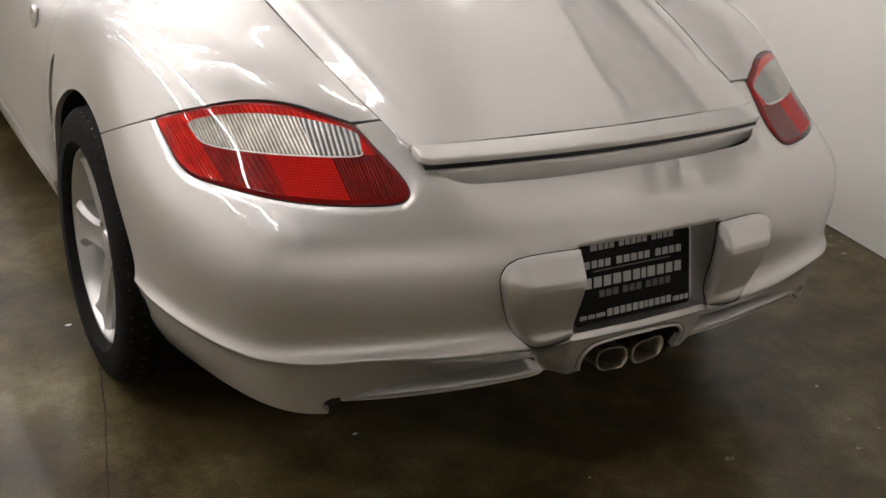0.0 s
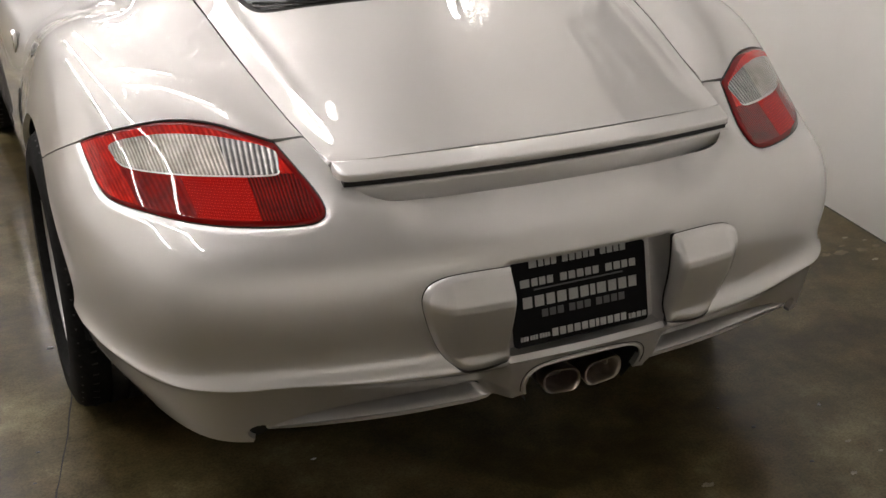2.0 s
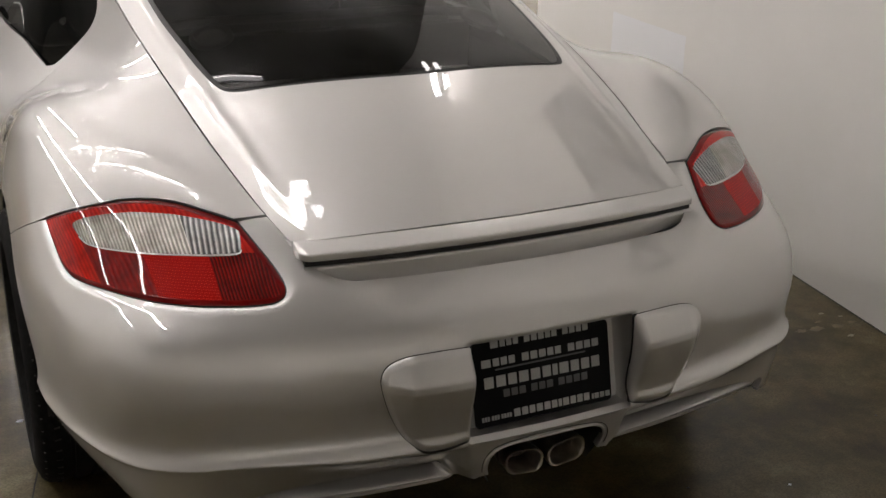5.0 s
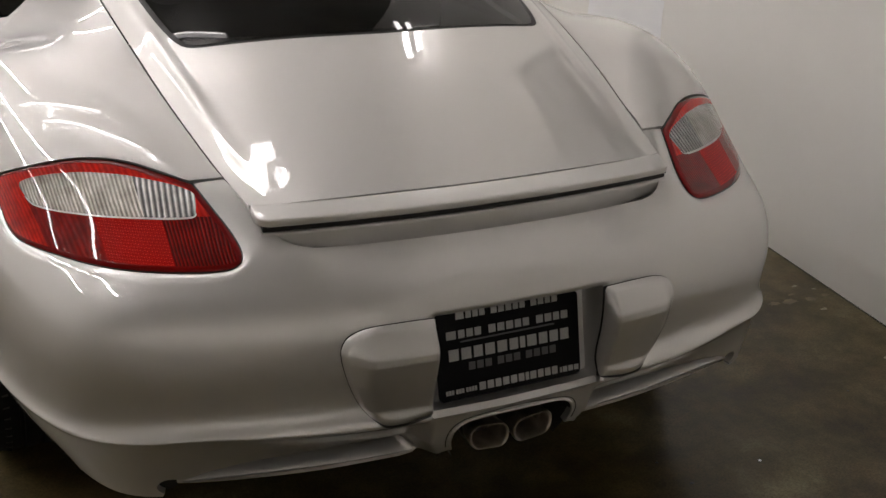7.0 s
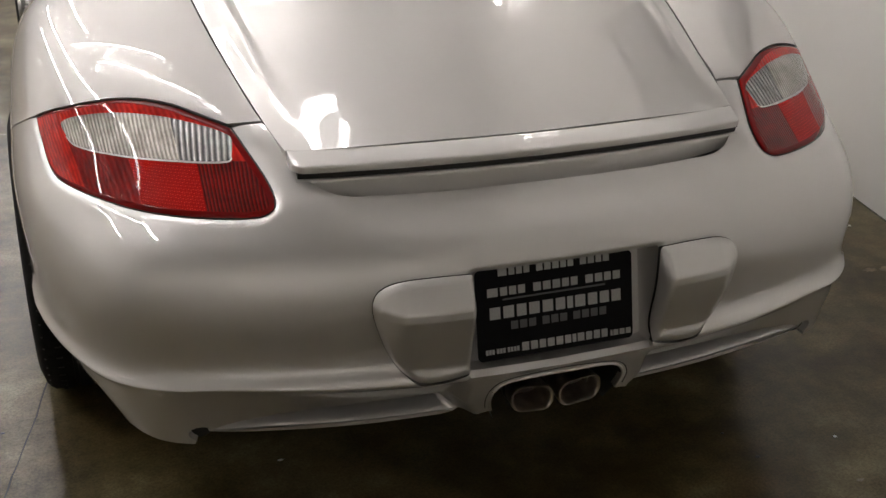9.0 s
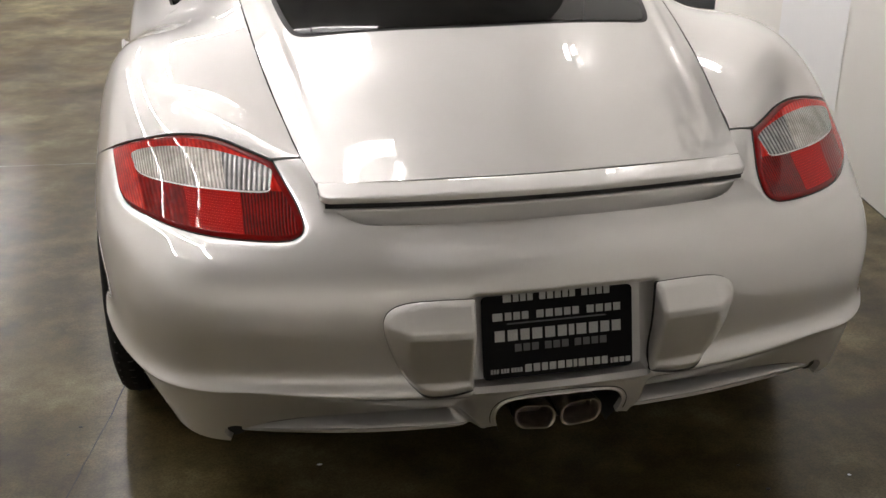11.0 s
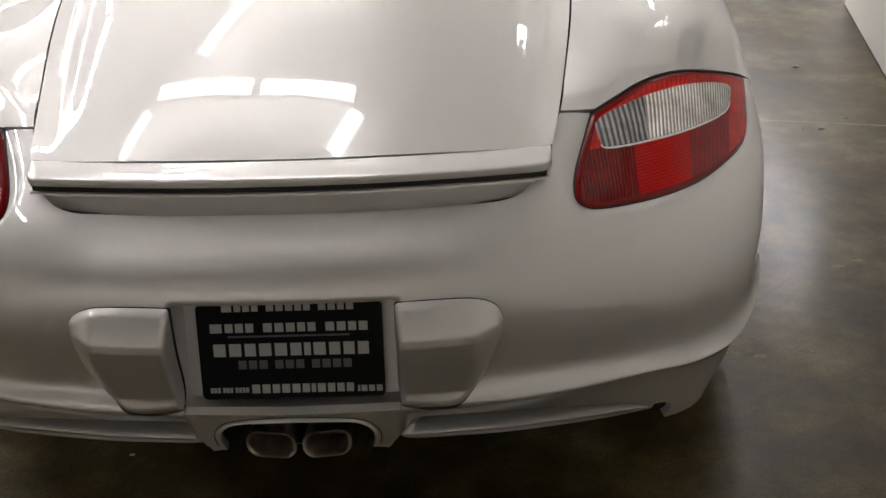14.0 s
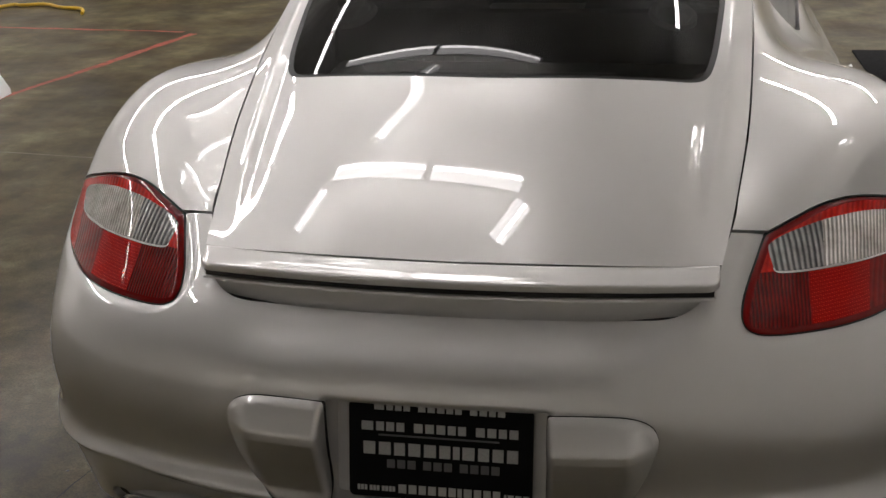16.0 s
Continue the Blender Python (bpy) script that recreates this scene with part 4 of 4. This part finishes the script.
# the collar that joins both tips
rings = [[(x * w, y, TIP_Z + z * w) for x, z in rounded(.088, .0265, .024)] for y, w in ((.10, .9), (-.012, .98), (-.022, 1.0), (-.028, .97), (-.028, .90), (.08, .86))]
part("exhaust_collar", loft(rings, caps=False), DARK_CHROME, car, "dark tarnished collar behind the exhaust tips", angle=60)


# wheels
def wheel(side, y):
    w = new("wheel")
    w.parent = car
    w.matrix_local = pose(side * .766, y, WHEEL_Z) @ (Matrix.Identity(4) if side > 0 else pose(0, 0, 0, 0, 0, 180))
    prof = [(-.128, .232), (-.134, .250), (-.136, .285), (-.128, .315), (-.112, .329), (-.09, .3315)]
    for g in (-.062, -.022, .022, .062):
        prof += [(g - .005, .332), (g - .004, .325), (g + .004, .325), (g + .005, .332)]
    prof += [(.09, .3315), (.112, .329), (.128, .315), (.138, .285), (.136, .252), (.126, .240), (.112, .232), (.100, .226), (-.118, .226)]
    tyre = part("tyre", lathe(prof, 96, "x", True), RUBBER, w)
    bm = bmesh.new()
    for k in range(60):
        a = 2 * math.pi * k / 60
        for s in (-1, 1):
            b = box((.040, .004, .010), (0, 0, 0))
            bmesh.ops.transform(b, matrix=Matrix.Rotation(a + s * .01, 4, "X") @ pose(s * .103, 0, .3235, 0, s * 18, 20), verts=b.verts)
            bm2 = merge(bm, b)
            bm = bm2
    tagged(part("tread_cut", bm, SEAL, tyre, smooth=False), kind="stuff")
    prof = [(.112, .240), (.116, .236), (.114, .229), (.104, .222), (.075, .214), (0, .207), (-.10, .207), (-.118, .226), (-.112, .229), (-.095, .213), (0, .213), (.07, .220), (.096, .232), (.105, .242)]
    rim = part("rim", lathe(prof, 80, "x", True), ALLOY, w)
    for k in range(5):
        rings = []
        for r, half, front, deep in ((.045, .042, .084, .05), (.09, .036, .093, .058), (.14, .037, .098, .060), (.18, .043, .102, .056), (.203, .054, .106, .048), (.214, .066, .110, .040)):
            rings.append([(front - deep, -half, r), (front - .012, -half, r), (front, -half * .72, r), (front - .007, 0, r), (front, half * .72, r), (front - .012, half, r), (front - deep, half, r)])
        sp = part("spoke", loft(rings), ALLOY, rim)
        sp.matrix_local = Matrix.Rotation(radians(72 * k + 25), 4, "X")
        lug = part("wheel_bolt", lathe([(.070, .0), (.084, .006), (.084, .009), (.05, .010)], 6, "x"), STEEL, rim, smooth=False)
        lug.matrix_local = Matrix.Rotation(radians(72 * k + 61), 4, "X") @ pose(.004, 0, .062)
    part("hub", lathe([(.05, .08), (.078, .075), (.086, .055), (.089, .036), (.093, .033), (.096, .02), (.097, 0)], 40, "x"), ALLOY, rim)
    part("brake_disc", lathe([(.02, .06), (.02, .165), (-.005, .165), (-.005, .06)], 64, "x", True), STEEL, w)
    part("brake_caliper", box((.07, .09, .16), (.01, .13, .02), .012), TRIM, w)


for side in (1, -1):
    for y in (WHEEL_Y, 3.275):
        wheel(side, y)
        well = lathe([(-.32, 0), (-.32, .385), (.125, .385)], 48, "x")
        # open below
        bmesh.ops.delete(well, geom=[f for f in well.faces if f.calc_center_median().z < -.02], context="FACES")
        o = part("wheel_arch_liner", well, CARPET, car)
        o.matrix_local = pose(side * .75, y, WHEEL_Z) @ (Matrix.Identity(4) if side > 0 else pose(0, 0, 0, 0, 0, 180))
part("underbody", box((1.18, 3.5, .06), (0, 2.25, .21), .01), BLACK, car)
part("tail_panel", box((1.0, .02, .34), (0, .26, .52)), BLACK, car)

# what shows of the cabin through the glass
part("cargo_floor", box((1.0, .78, .03), (0, .93, .80), .01), CARPET, car, "black carpeted luggage shelf")
part("cargo_sill", box((.96, .16, .05), (0, .60, .86), .02), CARPET, car)
part("cargo_wall", box((1.04, .05, .15), (0, 1.36, .87), .02), CARPET, car)
part("cargo_bar", pipe([(-.50, 1.33, .97), (-.3, 1.34, .985), (.3, 1.34, .985), (.5, 1.33, .97)], .014), TRIM, car)
part("storage_lid", box((.46, .22, .02), (.02, .72, .885), .008, turn=(10, 0, 0)), TRIM, car)
for side in (1, -1):
    seat = new("seat")
    seat.parent = car
    rings = []
    for z, w, d, y in ((.42, .25, .10, 1.72), (.60, .26, .11, 1.70), (.80, .25, .10, 1.67), (.95, .21, .08, 1.64), (1.03, .13, .065, 1.62), (1.12, .125, .06, 1.61), (1.165, .09, .04, 1.605)):
        rings.append([(side * .36 + x * w / .25, y + q, z) for x, q in ((-.25, -d * .2), (-.2, -d * .6), (0, -d * .5), (.2, -d * .6), (.25, -d * .2), (.22, d * .5), (0, d * .35), (-.22, d * .5))])
    part("seat_back", loft(rings), LEATHER, seat, angle=50)
    part("seat_base", box((.5, .5, .16), (side * .36, 1.98, .42), .05, 3), LEATHER, seat)
    speaker = part("pillar_speaker", lathe([(0, 0), (.004, .035), (.012, .042), (.012, .052), (0, .055)], 32, "z"), SPEAKER, car)
    speaker.matrix_local = pose(side * .365, .98, 1.0, 20, side * 12, 0)
    arm = new("door_mirror")
    arm.parent = car
    part("mirror_shell", loft([[(side * (.86 + dx), 2.62 + r * math.cos(a) * .55 + dy, .955 + r * math.sin(a) * .8) for a in [2 * math.pi * k / 16 for k in range(16)]] for dx, dy, r in ((.0, 0, .03), (.04, .0, .07), (.09, -.01, .088), (.15, -.02, .085), (.19, -.02, .06), (.205, -.02, .02))]), PAINT, arm)
    part("mirror_glass", box((.13, .006, .10), (side * .965, 2.562, .955), .002), ALLOY, arm)
    part("mirror_foot", box((.07, .06, .03), (side * .85, 2.63, .915), .01), BLACK, arm)
part("dash", box((1.3, .3, .2), (0, 2.75, .82), .06, 3), TRIM, car)
part("steering_wheel", lathe([(.0, .175), (.012, .185), (0, .195), (-.012, .185)], 40, "y", True), LEATHER, car).matrix_local = pose(-.36, 2.45, .90, -25)
part("cabin_floor", box((1.35, 1.7, .04), (0, 2.2, .30)), CARPET, car)


# ---- the room ----
def slab(name, size, at, mat, label, category, turn=None):
    ob = part(name, box(size, at, 0, turn=turn), mat, None, smooth=False)
    return tagged(ob, label, category, kind="structure")


slab("floor", (24, 30, .2), (-5, 6, -.1), CONCRETE, "worn polished concrete floor with stains and cracks", "floor")
WALL_TURN = math.degrees(math.atan(.163))


def wall_x(y):
    return 1.535 + .163 * y


# the white partition beside the car, slightly askew to it
length = 9.7
mid = 3.75 - length / 2 * math.cos(radians(WALL_TURN))
slab("wall_east", (.12, length, CEILING), (wall_x(mid) + .06, mid, CEILING / 2), WALL, "white painted wall beside the car", "wall", (0, 0, -WALL_TURN))
slab("wall_north", (24, .2, CEILING), (-5, 20, CEILING / 2), GREY_WALL, "far grey wall", "wall")
# the south wall is added, unseen, and white to bounce light onto the bumper
slab("wall_south", (24, .2, CEILING), (-5, -7.5, CEILING / 2), WALL, "white wall behind the camera, unseen, added to bounce light", "wall")
slab("wall_west", (.2, 30, CEILING), (-11, 6, CEILING / 2), WALL, "far white wall", "wall")
slab("wall_far_east", (.2, 30, CEILING), (6.8, 6, CEILING / 2), WALL, "white wall beyond the partition", "wall")
slab("ceiling", (24, 30, .2), (-5, 6, CEILING + .1), CEIL, "plain painted ceiling over the hall", "ceiling")
# added, unseen: keeps the south lamps off the car and the near floor
slab("beam", (17.6, .25, 2.75), (-2.1, -5.4, CEILING - 1.375), WALL, "deep white bulkhead under the ceiling, unseen, added to screen the lamps behind it", "beam")


def tube_light(x0, y0, x1, y1, z, wide=.13, lit=TUBE):
    """A batten with a lit lens between two places, hung at a height."""
    length, turn = math.hypot(x1 - x0, y1 - y0), math.degrees(math.atan2(y1 - y0, x1 - x0))
    lamp = thing("ceiling_light", "white fluorescent batten with a lit lens under the ceiling", "lamp", ((x0 + x1) / 2, (y0 + y1) / 2, z), "ceiling lights")
    lamp.rotation_euler = (0, 0, radians(turn))
    part("housing", box((length, wide * .8, .045), (0, 0, .06), .008), PAPER, lamp)
    lens = [(wide / 2 * math.cos(a), -.03 * math.sin(a)) for a in [math.pi * k / 10 for k in range(11)]]
    lens += [(-wide / 2 * .8, .0365), (wide / 2 * .8, .0365)]
    part("lens", loft([[(x, y, h) for y, h in lens] for x in (-length / 2 + .02, length / 2 - .02)]), lit, lamp)
    if lit is DIFFUSER:
        part("tube", pipe([(-length / 2 + .03, .03, -.03), (length / 2 - .03, .03, -.03)], .018, 10), TUBE_SOFT, lamp)
        # an added upward glow, out of sight from below, lights the ceiling
        part("added_top_glow", box((length - .06, wide * .6, .012), (0, 0, .0885), .003), UPLIGHT, lamp)
    for s in (-1, 1):
        part("end_cap", box((.018, wide, .075), (s * (length / 2 - .01), 0, .01), .005), PAPER, lamp)
    for s in (-1, 1):
        part("hanger", pipe([(s * length * .35, 0, .08), (s * length * .35, 0, CEILING - z)], .006, 6), PAPER, lamp)
    return lamp


HANG = CEILING - .45
# a broken run of battens over the tail of the car, and long rows over the hall ahead of it
RUN = [(-2.24, 2.79, -1.12, 2.51), (-1.08, 2.50, -.14, 2.36), (-2.31, 2.64, -2.60, 2.28), (-.12, 2.20, -.38, 1.80), (-1.30, 3.72, -1.80, 3.00),
       (-2.90, 4.67, -1.42, 4.14), (-1.38, 4.12, -.09, 3.69)]
for x0, y0, x1, y1 in RUN:
    tube_light(x0, y0, x1, y1, HANG, .17, DIFFUSER)
# two short ones hung low beside the white wall
tube_light(1.90, 3.16, 1.85, 2.86, 4.10, .05, TUBE_SOFT)
tube_light(1.84, 2.93, 1.80, 2.74, 3.78, .04, TUBE_SOFT)
for x, y0, n, wide, lit in ((-1.65, 5.4, 10, .09, TUBE_HALL), (-3.9, 0, 14, .115, TUBE_HALL), (-6.5, 1.55, 9, .095, TUBE_HALL), (2.0, 5.2, 9, .075, TUBE), (4.4, 9.3, 6, .10, TUBE), (.6, 8.05, 7, .10, TUBE)):
    for k in range(n):
        tube_light(x, y0 + 1.25 * k, x, y0 + 1.25 * k + 1.2, HANG, wide, lit)
# an added, unseen row behind the bulkhead washes the white wall to light the bumper
for k in range(4):
    tube_light(-8.6 + 2.6 * k, -6.4, -7.4 + 2.6 * k, -6.4, HANG, .08)


# ---- floor marks, things on the walls and on the floor ----
def ribbon(name, points, width, mat, label, category, z=.0006, jitter=0.0, kind="", steps=8):
    """A thin flat strip on the floor along a line."""
    rng = random.Random(len(points) * 31 + int(1000 * abs(points[0][0])))
    p = [Vector((x, y, 0)) for x, y in points]
    line = []
    for a, b in zip(p, p[1:]):
        for k in range(steps):
            q = a.lerp(b, k / steps)
            side = Vector((-(b - a).y, (b - a).x, 0)).normalized()
            line.append(q + side * rng.uniform(-jitter, jitter))
    line.append(p[-1])
    bm = bmesh.new()
    rows = []
    for k, q in enumerate(line):
        d = (line[min(k + 1, len(line) - 1)] - line[max(k - 1, 0)]).normalized()
        side = Vector((-d.y, d.x, 0))
        w = width / 2 * (rng.uniform(.5, 1.3) if jitter else 1.0)
        rows.append([bm.verts.new((q + side * w) + Vector((0, 0, z))), bm.verts.new((q - side * w) + Vector((0, 0, z)))])
    for a, b in zip(rows, rows[1:]):
        bm.faces.new((a[0], a[1], b[1], b[0]))
    ob = part(name, bm, mat, None, smooth=False)
    return tagged(ob, label, category, kind=kind)


CRACKS = [[(.99, .87), (1.08, .96), (1.172, 1.06), (1.228, 1.033), (1.33, 1.02)], [(1.10, 1.20), (1.138, 1.288), (1.16, 1.38), (1.221, 1.434), (1.30, 1.58), (1.377, 1.676)], [(-1.25, 1.30), (-1.047, 1.339), (-.976, 1.355), (-.86, 1.357), (-.70, 1.40)], [(1.0, .70), (1.08, .68), (1.14, .66)], [(-1.583, 1.159), (-1.448, 1.20), (-1.25, 1.22)]]
for line in CRACKS:
    ribbon("floor_crack", line, .0016, CRACK, "thin dark crack in the concrete floor", "crack", .0006, .004)
ribbon("floor_joint", [(-.86, 1.02), (-.94, .62), (-1.02, .28), (-1.18, -.40)], .004, CRACK, "fine saw cut in the concrete floor", "joint", .0006, .002)
ribbon("floor_joint", [(1.0, 2.32), (1.337, 2.235), (1.728, 2.148), (1.87, 2.11)], .012, JOINT, "pale filled joint in the concrete floor", "joint", .0006, .003)
ribbon("floor_joint", [(-.9, 2.70), (-1.3, 2.745), (-2.6, 2.86), (-5.0, 3.1)], .006, JOINT, "pale filled joint in the concrete floor", "joint", .0006, .003)
ribbon("painted_line", [(-3.12, 3.70), (-2.888, 4.53), (-2.66, 5.42)], .055, RED_LINE, "worn red line painted on the concrete", "line", .0010, .006)
ribbon("painted_line", [(-4.4, 5.60), (-3.544, 5.537), (-2.75, 5.47)], .04, RED_LINE, "worn red line painted on the concrete", "line", .0010, .008)


def blotch(name, x, y, size, mat, label, category, z=.0007, seed=1):
    """A flat ragged patch on the floor."""
    rng = random.Random(seed)
    bm = bmesh.new()
    ring = []
    for k in range(18):
        a = 2 * math.pi * k / 18
        r = .6 * size * rng.uniform(.5, 1.0)
        ring.append(bm.verts.new((x + r * math.cos(a) * 1.5, y + r * math.sin(a) * .8, z)))
    bm.faces.new(ring)
    return tagged(part(name, bm, mat, None, smooth=False), label, category)


SCRAPES = [(.93, .68, .045), (.98, .66, .025), (.30, -.12, .02), (1.556, .792, .016), (1.60, .75, .012), (1.52, .62, .018), (-1.36, 1.36, .03), (1.45, .30, .02), (.70, -.12, .014), (.74, -.18, .012), (.62, -.22, .014)]
for k, (x, y, s) in enumerate(SCRAPES):
    blotch("floor_scrape", x, y, s, SCRAPE, "pale scraped patch on the concrete floor", "scrape", seed=k)
STAINS = [(1.40, .712, .030), (1.46, .704, .042), (1.535, .694, .036), (1.60, .70, .022), (1.50, .745, .018), (1.30, 1.10, .030), (1.36, 1.13, .022), (1.62, 1.50, .026)]
for k, (x, y, s) in enumerate(STAINS):
    blotch("floor_stain", x, y, s, STAIN, "ochre rust stain on the concrete floor near the wall", "stain", .0004 + .00003 * k, seed=40 + k)


def crumb(x, y, r, mat, label, seed):
    rng = random.Random(seed)
    bm = bmesh.new()
    bmesh.ops.create_icosphere(bm, subdivisions=1, radius=r)
    for v in bm.verts:
        v.co *= rng.uniform(.6, 1.2)
        v.co.z *= .35
        v.co.x *= 1.5
    low = min(v.co.z for v in bm.verts)
    bmesh.ops.translate(bm, vec=(x, y, -low), verts=bm.verts)
    tagged(part("debris", bm, mat, None, smooth=False), label, "debris", "crumbs on the floor")


for k, (x, y, r, pale) in enumerate(((.538, .018, .011, 0), (-.914, 1.116, .009, 1), (-.044, -.04, .003, 1), (-.443, .332, .006, 1), (1.656, 2.822, .03, 0), (1.553, 2.117, .016, 0), (1.67, 2.213, .016, 0), (1.488, 2.119, .012, 0), (.913, .642, .005, 1), (.567, -.148, .006, 0), (.515, .12, .005, 0), (.75, .03, .005, 1), (1.55, 1.0, .008, 1), (-1.0, .62, .005, 0), (-1.02, .5, .004, 0), (1.2, .2, .004, 0))):
    crumb(x, y, r * (.45 if r > .01 else .8), PAPER if pale else BLACK, "pale crumb lying on the concrete" if pale else "dark crumb lying on the concrete", k)

# black floor mats near the end of the partition
for (x0, y0, x1, y1) in ((1.50, 4.28, 2.9, 5.05), (1.96, 5.12, 3.3, 5.68)):
    mat_ob = part("floor_mat", box((x1 - x0, y1 - y0, .014), ((x0 + x1) / 2, (y0 + y1) / 2, .007), .005), MAT, None)
    tagged(mat_ob, "black ribbed rubber-backed carpet mat on the floor", "mat", "floor mats")

# yellow air hose and a white bollard foot
hose = []
for k in range(60):
    a = k / 59
    hose.append((-4.9 + 1.1 * a + .06 * math.sin(9 * a), 6.05 + .33 * math.sin(3.1 * a) + .03 * math.sin(23 * a), .014))
tagged(part("air_hose", pipe(hose, .013, 8), YELLOW), "yellow rubber air hose lying on the floor", "hose")
tagged(part("air_hose", pipe([(x + .25, y + .5, z) for x, y, z in hose[10:50]], .013, 8), YELLOW), "yellow rubber air hose lying on the floor", "hose")
stand = part("floor_sign", loft([[(-3.45 + sx * w, 3.75 + sy * d, z) for sx, sy in ((-1, -1), (1, -1), (1, 1), (-1, 1))] for z, w, d in ((0, .36, .10), (.03, .36, .10), (.16, .30, .08), (.42, .14, .04), (.45, .12, .03))]), PAPER)
tagged(stand, "white plastic floor stand on the concrete", "stand")

# a sheet of paper taped to the white wall, and the banner higher up
def on_wall(y, z, off=.0):
    return (wall_x(y) - off * math.cos(radians(WALL_TURN)), y + off * math.sin(radians(WALL_TURN)), z)


rows = []
for k in range(13):
    a = k / 12
    y = 2.03 + .72 * a
    rows.append([on_wall(y, .24 + .03 * a + (.46 - .03 * a) * j / 10, .0015 + .004 * math.sin(9 * a) ** 2 + (.002 * (1 - a) ** 6) * (1 - j / 10) + .003 * math.sin(5 * j + 3 * a) ** 2) for j in range(11)])
bm = loft(rows, closed=False)
tagged(part("paper_sheet", bm, PAPER), "white paper sheet taped to the wall, curling at one edge", "paper")
banner = new("banner")
tagged(banner, "black banner with pale lettering hung on the white wall", "banner")
banner.matrix_world = pose(*on_wall(.98, 2.10, .012), 0, 0, -WALL_TURN - 90)
part("cloth", box((1.76, .008, .84), (0, 0, 0), .002), BANNER, banner)
for widths, x0, x1, z, h in ((TITLE, -.78, .78, .26, .095), ((1,), -.78, .78, .17, .014), (NAME, -.78, .78, .03, .15), (DIGITS, -.55, .55, -.20, .08)):
    bars(banner, widths, x0, x1, z, h, BANNER_WHITE, "letter", y=-.006)
# dark gap at the foot of the wall
p0, p1 = on_wall(-1.03, 0), on_wall(3.75, 0)
ribbon("baseboard", [(p0[0] - .002, p0[1]), (p1[0] - .002, p1[1])], .014, CRACK, "dark gap along the foot of the white wall", "trim", .0012, 0, "structure", 1)
